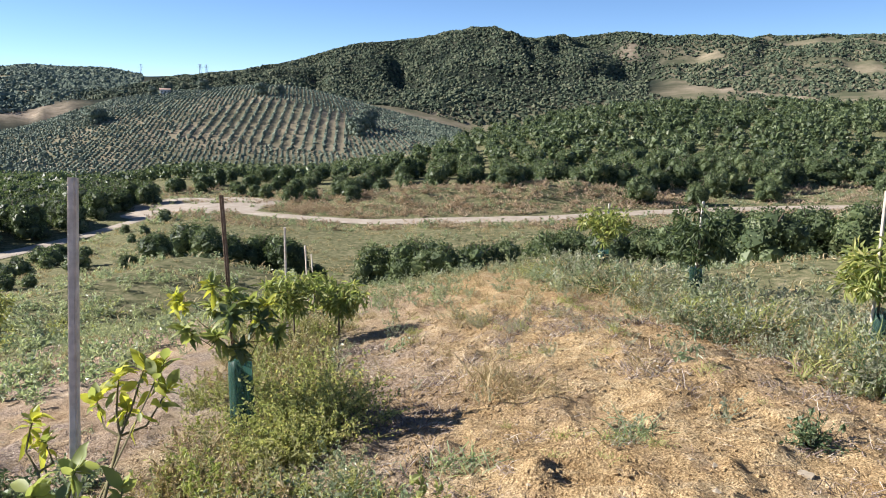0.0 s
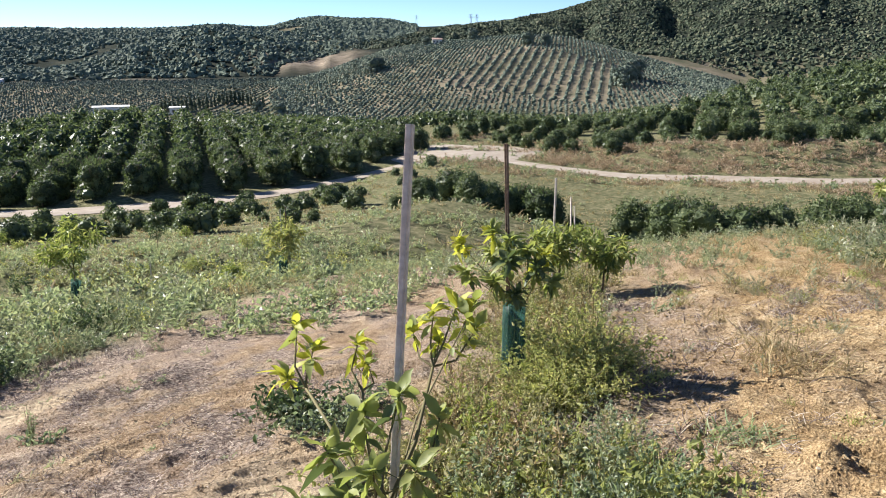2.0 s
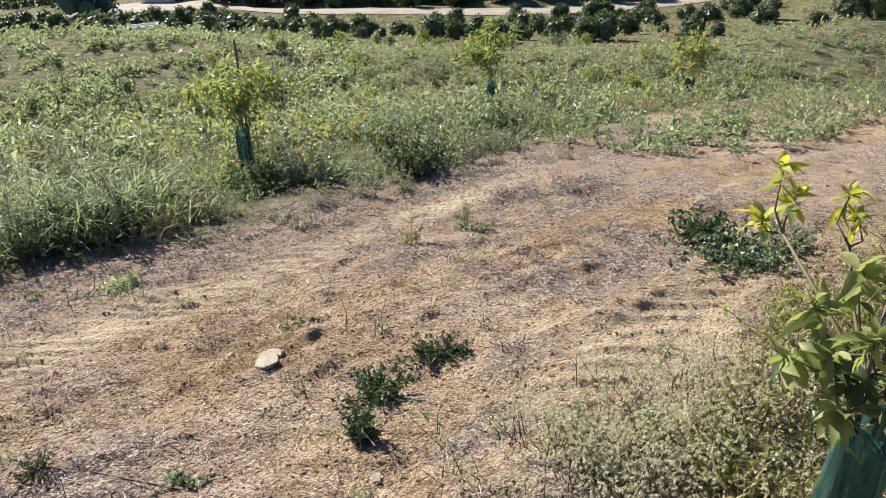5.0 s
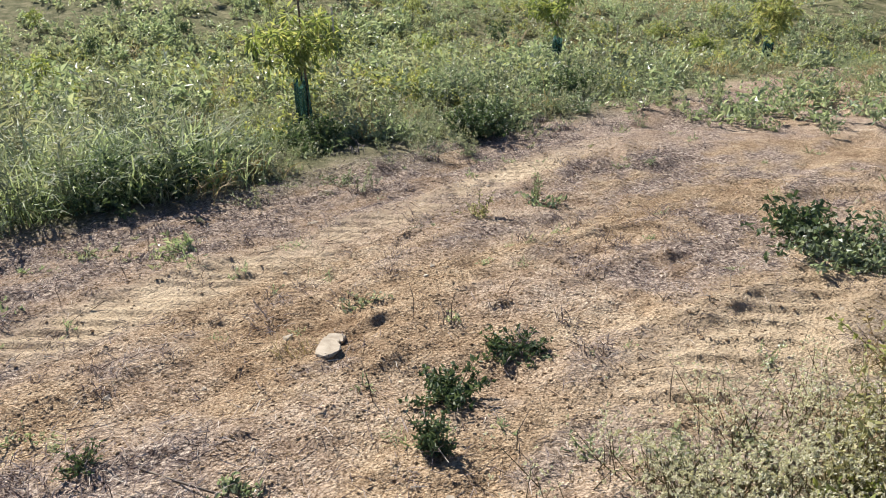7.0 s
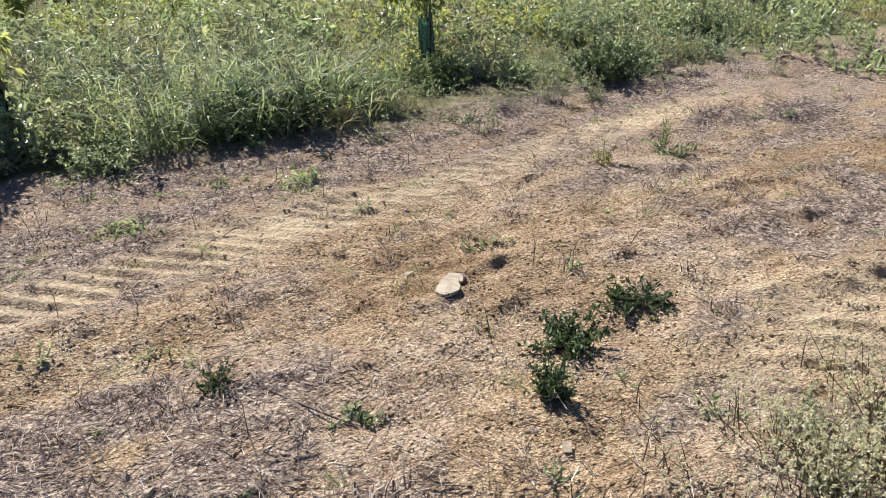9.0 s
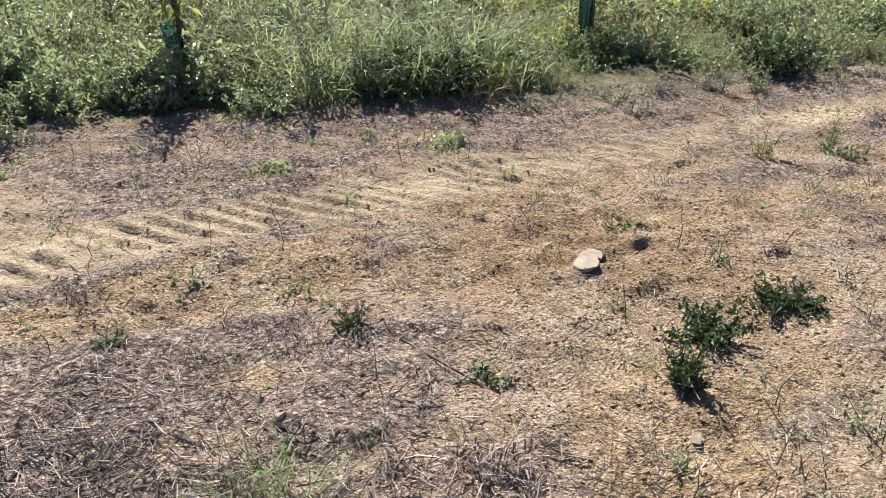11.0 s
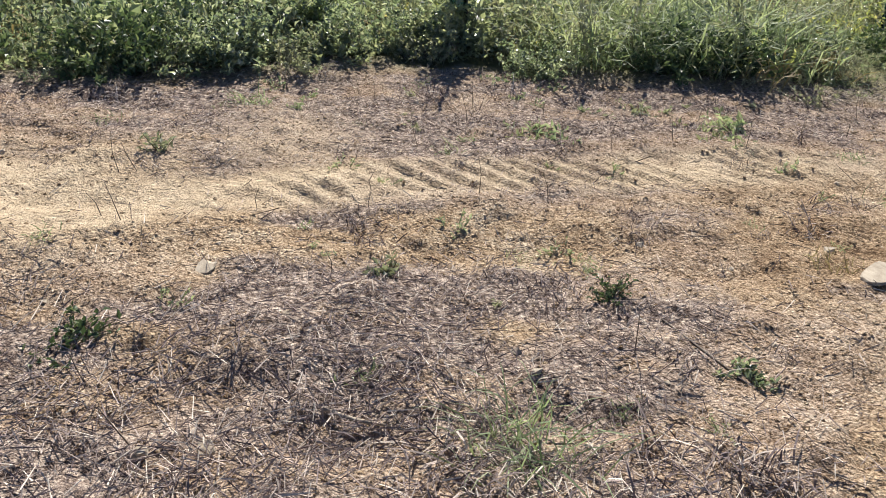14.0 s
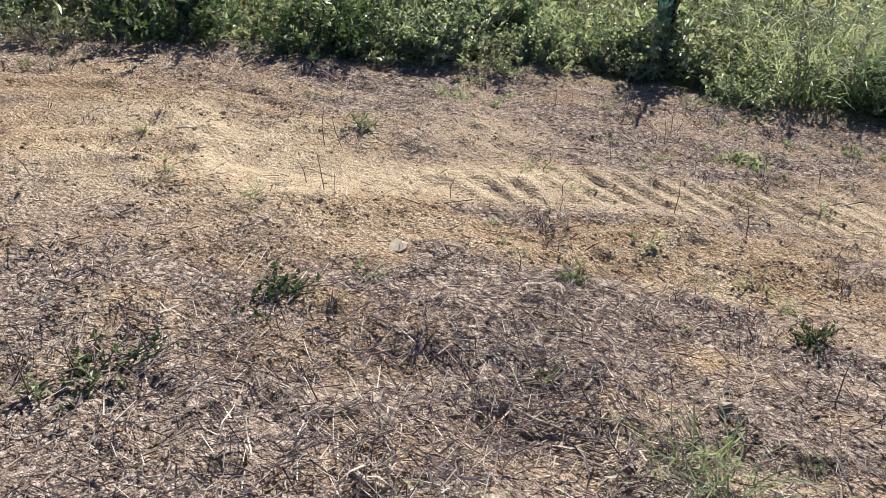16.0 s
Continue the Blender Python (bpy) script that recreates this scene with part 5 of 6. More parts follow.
x, y = fill(-8.2, -3.5, -6, 9, 520, fringe)
lay("grey_weeds", WEEDS_FINE, x, y, rng.uniform(0.25, 0.8, len(x)), LEAF_GREY, "small grey-green weeds straggling onto the bare soil", "weeds")
x, y = fill(-8.2, -3.5, -6, 9, 700, fringe)
lay("dead_weeds", TUFTS, x, y, rng.uniform(0.25, 0.75, len(x)), STRAW, "dead brown tufts at the foot of the weeds", "weeds")
# the strip along the near row
x, y = fill(-3.2, 0.6, 1.6, 14, 1300, lambda x, y: row_band(x, y) * 0.7)
sz = rng.uniform(0.3, 0.75, len(x)) * np.where(x < -1.1, 0.75, 1.0)
lay("weeds", WEEDS, x[::2], y[::2], sz[::2], GRASS_LIME, "yellow-green weeds along the near row", "weeds")
lay("dry_weeds", WEEDS_FINE, x[1::2], y[1::2], sz[1::2] * 1.1, BRUSH, "reddish-brown dry weeds along the near row", "weeds")
x, y = fill(-3.2, 0.6, 1.6, 14, 900, lambda x, y: row_band(x, y) * 0.7)
lay("dry_grass", TUFTS, x, y, rng.uniform(0.4, 1.0, len(x)), GRASS_DRY, "dry grass along the near row", "grass")
x, y = fill(-1.2, 0.4, 1.9, 3.9, 230, lambda x, y: np.exp(-(((x + 0.55) / 0.42) ** 2)))
h_ = len(x) // 2
lay("weeds", WEEDS, x[:h_], y[:h_], rng.uniform(0.4, 0.8, h_), LEAF_BUSH, "fresh green weeds beside the sapling", "weeds")
lay("weeds", [weed(530 + k, 0.5, 0.5, 16, 20, 0.035, 0.9, 0.5) for k in range(3)], x[h_:], y[h_:], rng.uniform(0.35, 0.65, len(x) - h_), LEAF_BUSH, "low bright green leafy weeds beside the sapling", "weeds")
x, y = fill(-2.4, 0.4, 2.6, 9.5, 620, lambda x, y: row_band(x, y) * smooth(-0.2, 0.05, fbm(x / 0.7, y / 0.7, 2, 41)))
lay("weeds", WEEDS_FINE, x[::2], y[::2], rng.uniform(0.4, 0.95, len(x[::2])), GRASS_LIME, "loose yellow-green weeds along the planted strip", "weeds")
lay("dry_weeds", WEEDS_FINE, x[1::2], y[1::2], rng.uniform(0.4, 0.9, len(x[1::2])), GRASS_DRY, "drying golden weeds along the planted strip", "weeds")
x, y = fill(-1.3, 0.7, 1.7, 3.8, 300, lambda x, y: np.exp(-(((x + 0.7) / 0.5) ** 4)) * smooth(-0.2, 0.0, fbm(x / 0.8, y / 0.8, 2, 49)))
lay("weeds", WEEDS_FINE, x, y, rng.uniform(0.35, 0.8, len(x)), LEAF_WEED, "dense small-leaved weeds covering the planted strip", "weeds")
x, y = fill(-1.4, 0.4, 1.7, 4.6, 160, lambda x, y: np.exp(-(((x + 0.75) / 0.4) ** 4)) * 0.7)
lay("weed_thicket", WEEDS_FINE, x, y, rng.uniform(0.3, 0.7, len(x)), LEAF_DARK, "dark green creeping weeds beside the sapling", "weeds")
x, y = fill(-2.9, 0.5, 1.7, 11, 900, lambda x, y: row_band(x, y) * (0.35 + 0.65 * smooth(-0.1, 0.1, fbm(x / 0.6, y / 0.6, 2, 86))))
lay("dry_wildflowers", WEEDS_FINE, x, y, rng.uniform(0.35, 0.85, len(x)), STALKS, "pale stalky weeds gone to seed along the planted strip", "weeds")
# the strip to the right
x, y = fill(0.5, 10, 3, 18, 1300, right_band)
lay("weeds", WEEDS_FINE, x[::2], y[::2], rng.uniform(0.5, 1.2, len(x[::2])), LEAF_GREY, "small-leaved grey-green weeds at the foot of a planted row", "weeds")
lay("weeds", WEEDS_LOW, x, y, rng.uniform(0.4, 1.2, len(x)), LEAF_WEED, "rank green weeds along a planted row of young trees", "weeds")
x, y = fill(1.5, 10, 4, 18, 1300, right_band)
lay("grass_clumps", TUFTS, x[::2], y[::2], rng.uniform(0.6, 1.5, len(x[::2])), GRASS_LIME, "bright green grass along a planted row of young trees", "grass")
x, y = fill(1.8, 11, 6.4, 19, 520, lambda x, y: right_band(x - 0.4, y) * smooth(-0.02, 0.12, fbm(x / 1.6, y / 1.6, 2, 46)))
lay("tall_grass", TUFTS_TALL, x, y, rng.uniform(0.4, 0.95, len(x)) * (1 - 0.35 * smooth(8, 11, y)), GRASS_LIME, "tall green grass along a planted row of young trees", "grass", 0.12)
x, y = fill(0.5, 12, 4, 22, 800, right_band)
lay("dry_grass", TUFTS, x, y, rng.uniform(0.8, 1.9, len(x)), GRASS_DRY, "dry grass along a planted row of young trees", "grass")
# thin cover on the track ahead
x, y = fill(-8, 6, 5.5, 22, 1400, middle)
lay("dry_grass", TUFTS, x, y, rng.uniform(0.3, 0.8, len(x)), GRASS_DRY, "thin dry grass on the track ahead", "grass")
x, y = fill(-8, 6, 5.5, 22, 1600, lambda x, y: middle(x, y) * (fbm(x / 2, y / 2, 3, 96) > -0.15))
lay("weeds", WEEDS_LOW, x, y, rng.uniform(0.3, 0.8, len(x)), LEAF_WEED, "low weeds on the track ahead", "weeds")
x, y = fill(-15, -2.2, 8, 32, 1500, lambda x, y: (x < -2.6 - 0.13 * y) * smooth(-0.12, 0.08, fbm(x / 2.5, y / 2.5, 3, 48)))
lay("weeds", WEEDS_BIG, x, y, rng.uniform(0.3, 0.75, len(x)), LEAF_WEED, "light green weeds covering the falling ground", "weeds")
x, y = fill(-0.6, 4.6, 4.2, 11, 420, lambda x, y: 0.12 + 0.8 * smooth(0.0, 0.15, fbm(x / 0.9, y / 0.9, 3, 40)))
lay("grey_weeds", WEEDS_FINE, x[::2], y[::2], rng.uniform(0.2, 0.55, len(x[::2])), LEAF_GREY, "low grey-green weeds scattered on the sandy track", "weeds")
lay("grass_clumps", TUFTS, x[1::2], y[1::2], rng.uniform(0.25, 0.65, len(x[1::2])), GRASS_LIME, "low yellow-green tufts scattered on the sandy track", "grass")
# the lower field and the banks
x, y, a, r = scatter(-36, 75, 22, 130, 4200)
k = (r < road_r(a) - 3) & (fbm(x / 9, y / 9, 3, 97) > -0.08 - 0.2 * (a < 16))
lay("field_grass", TUFTS_FAR, x[k], y[k], rng.uniform(0.7, 1.5, k.sum()), GRASS_DRY, "dry grass over the lower field", "grass")
x, y, a, r = scatter(-36, 75, 24, 130, 2700)
k = (r < road_r(a) - 4) & (fbm(x / 7, y / 7, 3, 98) > -0.06 - 0.2 * (r < 60))
lay("field_weeds", WEEDS_FAR, x[k], y[k], rng.uniform(0.3, 0.75, k.sum()), LEAF_WEED, "patches of weeds over the lower field", "weeds")
x, y, a, r = scatter(-36, 20, 96, 180, 2300)
k = (np.abs(r - road_r(a)) > 4) & (r < road_r(a) + 38) & (r > road_r(a) - 26) & (fbm(x / 6, y / 6, 3, 99) > -0.1)
lay("bank_scrub", SHRUBS_DRY, x[k], y[k], rng.uniform(0.5, 1.1, k.sum()), BRUSH, "brown dry scrub on the banks of the road", "scrub")
x, y, a, r = scatter(-36, 20, 96, 180, 900)
k = (np.abs(r - road_r(a)) > 4) & (r < road_r(a) + 38) & (r > road_r(a) - 26)
ba = rng.uniform(-18, 11, 650)
bx_, by_ = polar(ba, road_r(ba) + rng.uniform(3.5, 30, 650))
lay("bank_brush", SHRUBS_DRY, bx_, by_, rng.uniform(0.5, 1.2, 650), BRUSH, "pinkish-brown dry brush crowding the bank above the road", "scrub")
lay("bank_weeds", WEEDS_FAR, x[k], y[k], rng.uniform(0.5, 1.3, k.sum()), LEAF_WEED, "green shrubs on the banks of the road", "scrub")


def plant(name, kind, x, y, size, mat, label, category="weed", turn=0):
    """A single plant standing on the soil; leafy ones have stems and foliage of their own."""
    v, f, split = kind if len(kind) == 3 else (*kind, 0)
    where = pose(x, y, float(land(np.array([x]), np.array([y]))[0]), 0, 0, turn) @ Matrix.Diagonal((size, size, size, 1))
    if not split:
        ob = new(name, mesh_np(name, v, f, [mat]))
    else:
        ob = new(name)
        k = f.min(axis=1) < split
        part("foliage", mesh_np("foliage", v[:split], f[k], [mat]), None, ob)
        part("stalk", mesh_np("stalk", v[split:], f[~k] - split, [STEM]), None, ob)["kind"] = "stuff"
    ob.matrix_world = where
    return tagged(ob, label, category)


def leafed(*args):
    v, f = weed(*args)
    stems = args[3]
    return v, f, len(v) - stems * 6


# broad-leaved bushes at the edge of the weedy strip
for k, (bx, by, sz, mat) in enumerate([(-7.45, 2.35, 1.0, LEAF_DEEP), (-7.3, 1.75, 0.85, LEAF_DEEP), (-7.75, 2.9, 0.9, LEAF_DARK), (-7.15, 5.75, 0.8, LEAF_DEEP), (-7.4, 6.4, 0.9, LEAF_DARK), (-8.1, 4.2, 0.8, LEAF_DEEP), (-6.9, -1.75, 0.9, LEAF_DARK), (-6.75, -2.6, 1.0, LEAF_DEEP), (-6.5, -3.6, 1.1, LEAF_DEEP), (-8.3, 8.6, 0.9, LEAF_DEEP), (-9.0, 7.0, 0.9, LEAF_DARK), (-7.0, 0.6, 0.6, LEAF_DARK)]):
    plant("bush", leafed(760 + k, 0.6, 0.62, 60, 30, 0.06, 0.8, 0.55), bx, by, sz, mat, "dense broad-leaved green weed bush at the edge of the strip", "bush", 37 * k)
# fine-leaved bushes at the foot of a planted row
for k in range(16):
    by = 5.2 + 0.62 * k + rng.normal(0, 0.2)
    bx = right_line(by) - 1.25 + rng.normal(0, 0.3)
    plant("bush", leafed(780 + k, 0.5, 0.6, 44, 22, 0.036, 1.0, 0.45), bx, by, rng.uniform(0.7, 1.1), (LEAF_GREY, LEAF_DEEP, LEAF_BUSH, LEAF_GREY)[k % 4], "bushy fine-leaved weed at the foot of a planted row", "bush", 41 * k)
# stray plants and stalks on the bare strip
for k, (bx, by, h, w, n, mat, lab) in enumerate([
    (-3.2, -1.66, 0.05, 0.26, 14, LEAF_DEEP, "flat dark green weed lying on the straw"), (-2.6, -1.94, 0.1, 0.24, 20, LEAF_DEEP, "dark withered weed in the straw"),
    (-4.98, -1.78, 0.16, 0.12, 10, LEAF_GREY, "thin upright seedling casting a long shadow"), (-3.06, 0.75, 0.06, 0.12, 10, LEAF_DARK, "small pale green seedling in the straw"),
    (-3.73, -0.52, 0.1, 0.1, 9, LEAF_GREY, "small grey-green seedling on the litter"), (-4.13, 2.06, 0.09, 0.16, 12, LEAF_GREY, "small grey weed on bare soil"),
    (-6.2, 1.2, 0.1, 0.22, 14, LEAF_GREY, "low grey weed near the edge of the strip"), (-6.7, 3.6, 0.1, 0.3, 16, LEAF_DARK, "spreading light green weed beside the strip"), (-4.9, 3.66, 0.2, 0.2, 14, STALKS, "dry yellow weed beside the wheel track"),
]):
    plant("weed", leafed(740 + k, h, w, n, 9, 0.035, 0.9, 0.45), bx, by, 1.0, mat, lab, turn=50 * k)
for k in range(46):
    bx, by = rng.uniform(-6.3, -2.2), rng.uniform(-3.2, 3.4)
    hh = rng.uniform(0.1, 0.24)
    zz = float(land(np.array([bx]), np.array([by]))[0])
    me = tube([(bx, by, zz - 0.02), (bx + rng.normal(0, 0.012), by + rng.normal(0, 0.012), zz + hh * 0.5), (bx + rng.normal(0, 0.03), by + rng.normal(0, 0.03), zz + hh)], [0.0028, 0.0022, 0.0012], 4)
    me.materials.append(BARK)
    tagged(new("dead_stalk", me), "thin dead brown stalk standing on the soil", "stalk", "dead stalks on the bare strip")
# the bushy weed between the two near saplings
for k, (bx, by, s) in enumerate([(-1.05, 5.4, 0.75), (-0.9, 5.2, 0.68), (-1.0, 5.85, 0.95), (-1.1, 4.95, 0.55), (-0.85, 5.65, 0.78)]):
    plant("bush", leafed(700 + k, 0.68, 0.8, 70, 44, 0.042, 0.8, 0.5), bx, by, s, LEAF_BUSH, "bushy green weed with small leaves on the sandy bank", "bush", 40 * k)
plant("bush", leafed(705, 0.5, 0.6, 30, 16, 0.035, 0.8, 0.4), -1.0, 6.5, 1.3, GRASS_DRY, "yellow-brown drying bushy weed", "bush")
# single plants on the bare strip
plant("weed", leafed(710, 0.22, 0.3, 46, 16, 0.046, 0.9, 0.55), -3.03, 1.78, 0.72, LEAF_DEEP, "dark green leafy weed on bare sandy soil")
plant("weed", leafed(711, 0.2, 0.15, 34, 12, 0.034, 1.3, 0.4), -2.76, 1.44, 0.95, LEAF_DEEP, "withered dark weed on bare sandy soil")
plant("weed", leafed(712, 0.15, 0.27, 36, 14, 0.04, 0.7, 0.55), -3.13, 2.28, 0.72, LEAF_DEEP, "low dark green weed on bare sandy soil")
plant("weed", leafed(713, 0.12, 0.16, 20, 12, 0.024, 0.9, 0.5), -3.55, 0.37, 0.8, LEAF_DEEP, "small dark green seedling on straw litter")
plant("weed", leafed(714, 0.06, 0.42, 14, 12, 0.07, 0.25, 0.35), -5.55, 0.37, 0.8, LEAF_WEED, "flat pale green rosette weed beside the tyre track")
plant("weed", leafed(715, 0.08, 0.4, 14, 12, 0.08, 0.25, 0.35), -5.7, 1.66, 0.85, LEAF_WEED, "flat grey-green rosette weed beside the tyre track")
plant("weed", leafed(716, 0.08, 0.24, 12, 9, 0.055, 0.5, 0.5), -4.8, 4.25, 1.0, LEAF_DARK, "low green weed on the sandy track")
plant("weed", leafed(717, 0.42, 0.14, 9, 22, 0.06, 3.0, 0.14), -6.2, 9.05, 1.0, LEAF_WEED, "slender upright green weed on the sandy track")
plant("weed", leafed(718, 0.42, 0.14, 7, 16, 0.05, 3.0, 0.14), -4.9, 4.3, 0.8, GRASS_GREEN, "thin yellow-green upright weed on the track")
for k, (bx, by, s) in enumerate([(-2.86, 4.8, 1.0), (-2.55, 4.55, 0.8), (-3.1, 5.1, 0.7), (-2.5, 5.0, 0.7)]):
    plant("weed", leafed(720 + k, 0.3, 0.5, 40, 18, 0.055, 0.8, 0.6), bx, by, s, (LEAF_DEEP, LEAF_DARK)[k % 2], "spreading dark green weed at the edge of the track", turn=30 * k)
plant("weed", leafed(726, 0.2, 0.3, 26, 14, 0.04, 0.9, 0.5), 2.14, 4.38, 0.95, LEAF_DEEP, "blue-green thistle-like weed on bare soil")
plant("grass_tuft", tuft(727, 0.24, 0.34, 110, 0.007, 0.8), 1.17, 4.66, 1.0, GRASS_GREEN, "green grass tuft on bare sandy soil", "grass tuft")
plant("grass_tuft", tuft(728, 0.24, 0.4, 130, 0.007, 0.8), 0.12, 4.4, 1.05, GRASS_GREEN, "spiky green grass tuft on bare sandy soil", "grass tuft")
plant("grass_tuft", tuft(729, 0.42, 0.5, 150, 0.006, 0.5), 0.42, 6.1, 1.0, GRASS_DRY, "tall dry grass tuft on bare soil", "grass tuft")
plant("grass_tuft", tuft(730, 0.3, 0.5, 140, 0.006, 0.7), 0.62, 5.75, 1.0, GRASS_DRY, "dry grass tuft on bare soil", "grass tuft")
plant("grass_tuft", tuft(731, 0.3, 0.3, 120, 0.005, 0.45), -2.66, -0.12, 1.0, GRASS_GREEN, "thin green grass tuft in straw litter", "grass tuft")
plant("grass_tuft", tuft(732, 0.16, 0.2, 60, 0.004, 0.6), -3.9, 1.48, 1.0, GRASS_DRY, "dry grass tuft beside a pale stone", "grass tuft")
plant("grass_tuft", tuft(733, 0.2, 0.25, 60, 0.006, 0.6), -5.9, -1.45, 1.0, GRASS_GREEN, "green grass tuft on pale sand", "grass tuft")
# pale fluffy plants near the camera
hv, sv = [], []
for k in range(70):
    fx, fy = rng.normal(-1.72, 0.2), rng.normal(2.05, 0.4)
    if k > 55:
        fx, fy = rng.normal(-2.05, 0.12), rng.normal(-0.62, 0.2)
    h, s, _ = seeded(800 + k, rng.uniform(0.12, 0.25) * (0.6 if k > 55 else 1), 0.28, 9, 60 if k <= 55 else 16)
    z = float(land(np.array([fx]), np.array([fy]))[0])
    hv.append((h[0] + [fx, fy, z], h[1]))
    sv.append((s[0] + [fx, fy, z], s[1]))
stuff("seed_heads", join(hv), SEED_HEAD, "pale fluffy seed heads of dry wildflowers", "wildflowers")
stuff("flower_stalks", join(sv), STEM, "thin stalks of dry wildflowers", "wildflowers")
x, y = fill(-2.6, -0.9, 1.0, 3.2, 70, lambda x, y: np.exp(-(((x + 1.6) / 0.35) ** 2) - ((y - 2.0) / 0.7) ** 2))
lay("weeds", WEEDS, x, y, rng.uniform(0.2, 0.45, len(x)), LEAF_GREY, "low grey-green weeds under the dry wildflowers", "weeds")

# ---- litter on the bare soil ----
def litter(n, x0, x1, y0, y1, keep, l0, l1, r, lift):
    x, y = fill(x0, x1, y0, y1, n, keep)
    m = len(x)
    a = rng.uniform(0, 6.28, m)
    d = np.stack([np.cos(a), np.sin(a), rng.normal(0.0, 0.16, m)], -1)
    ln = rng.uniform(l0, l1, m)[:, None]
    c = np.stack([x, y, land(x, y) + lift * rng.uniform(0.3, 1.0, m)], -1)
    return sticks(c - d * ln / 2, c + d * ln / 2, r * rng.uniform(0.5, 1.4, m), r * 0.5)


strawy = lambda x, y: 0.04 + 0.9 * cover(x, y)[..., 1] * (1 - left_band(x, y))
stuff("straw_litter", litter(42000, -7.2, -1.2, -4.5, 6.5, strawy, 0.015, 0.07, 0.002, 0.02), STRAW, "grey-brown straw and stalks strewn over the soil", "straw")
near_straw = lambda x, y: np.exp(-(((x + 2.5) / 0.95) ** 2) - ((y + 0.75) / 1.4) ** 2) * (0.25 + 0.75 * smooth(-0.15, 0.1, fbm(x / 0.35, y / 0.5, 3, 72)))
stuff("straw_litter", litter(46000, -4.6, -1.2, -3.6, 1.6, near_straw, 0.02, 0.11, 0.0022, 0.05), STRAW, "thick bleached straw strewn beside the camera", "straw")
stuff("straw_litter", litter(5000, -1.0, 4.5, 2.6, 10, lambda x, y: 0.1 + 0.5 * cover(x, y)[..., 1], 0.03, 0.14, 0.0016, 0.015), STRAW, "stalks strewn over the sandy track ahead", "straw")
stuff("twigs", litter(160, -6.5, -1.3, -4, 5, lambda x, y: 0.9 + 0 * x, 0.07, 0.22, 0.0026, 0.015), BARK, "dry brown twigs lying on the soil", "twigs")
x, y = fill(-3.0, -1.9, -1.2, 0.7, 150, lambda x, y: np.exp(-(((x + 2.35) / 0.3) ** 2)) * (0.3 + 0.7 * vnoise(x * 3, y * 3, 5)))
lay("dead_weeds", [tuft(840 + k, 0.2, 0.2, 18, 0.005, 0.8) for k in range(4)], x, y, rng.uniform(0.5, 1.2, len(x)), STRAW, "dark dead weeds matted in the straw", "weeds", 0.3)
# dry upright stubble
x, y = fill(-7.2, -1.3, -4.5, 6, 9000, lambda x, y: 0.03 + 0.9 * cover(x, y)[..., 1] * (0.3 + 0.7 * vnoise(x * 2.2, y * 2.2, 12)) * (1 - sandy(x, y)))
lay("stubble", [tuft(850 + k, 0.085, 0.13, 14, 0.0036, 0.9) for k in range(8)], x, y, 0.4 + 0.9 * rng.random(len(x)) ** 2, STRAW, "short dead stubble standing in the litter", "stubble")
x, y = fill(-6.9, -1.7, -4, 7, 620, lambda x, y: (0.06 + 0.5 * smooth(0.0, 0.14, fbm(x / 0.6, y / 0.9, 3, 44))) * (1 - sandy(x, y)))
lay("dead_weeds", [tuft(880 + k, 0.13, 0.16, 34, 0.0034, 0.55) for k in range(6)], x, y, rng.uniform(0.5, 1.3, len(x)), STRAW, "withered grey-brown tufts standing on the soil", "weeds", 0.25)
x, y = fill(-6.9, -1.7, -3, 8, 240, lambda x, y: (0.05 + 0.5 * smooth(0.02, 0.14, fbm(x / 0.8, y / 0.8, 3, 45))) * (1 - sandy(x, y)))
lay("grass_clumps", [tuft(890 + k, 0.11, 0.16, 30, 0.004, 0.7) for k in range(4)], x, y, rng.uniform(0.4, 1.2, len(x)), GRASS_GREEN, "low green grass sprouting on the bare soil", "grass", 0.2)
x, y = fill(-6.8, -1.3, -4, 8, 240, lambda x, y: 0.5 + 0 * x)
lay("seedlings", [weed(860 + k, 0.07, 0.1, 6, 6, 0.022, 0.8, 0.4) for k in range(4)], x, y, rng.uniform(0.5, 1.5, len(x)), LEAF_WEED, "tiny green seedlings scattered on the soil", "weeds")
x, y = fill(-1.0, 4.8, 2.8, 10, 2600, lambda x, y: 0.05 + 0.9 * smooth(0.0, 0.16, fbm(x / 0.8, y / 0.8, 3, 47)))
lay("stubble", [tuft(870 + k, 0.14, 0.16, 18, 0.004, 0.8) for k in range(5)], x, y, rng.uniform(0.5, 1.5, len(x)), STRAW, "dead grass tufts on the sandy track", "stubble")


def clods(n, x0, x1, y0, y1, s0, s1, keep):
    x, y = fill(x0, x1, y0, y1, n, keep)
    s = s0 * (s1 / s0) ** (rng.random(len(x)) ** 2.6)
    return blobs(np.stack([x, y, land(x, y) + s * 0.08], -1), s, 0.5, 0.22, OCTA)


off_track = lambda x, y: 1 - 0.85 * np.exp(-(((x - track_x(y)) / 0.27) ** 6)) * smooth(-2.6, -1.8, y) * (y < 5)
bare = lambda x, y: off_track(x, y) * np.clip(1.0 - 0.8 * cover(x, y)[..., 1] - left_band(x, y) - 0.6 * sandy(x, y), 0, 1)
clod_bed = stuff("clods", clods(64000, -7.0, -1.2, -4.5, 6.5, 0.005, 0.015, bare), SOIL, "crumbly sandy clods and grit", "clods")
clod_field = stuff("clods", clods(17000, -1.0, 4.8, 2.6, 10, 0.007, 0.028, lambda x, y: 0.8 + 0 * x), SOIL, "crumbly sandy clods on the track ahead", "clods")
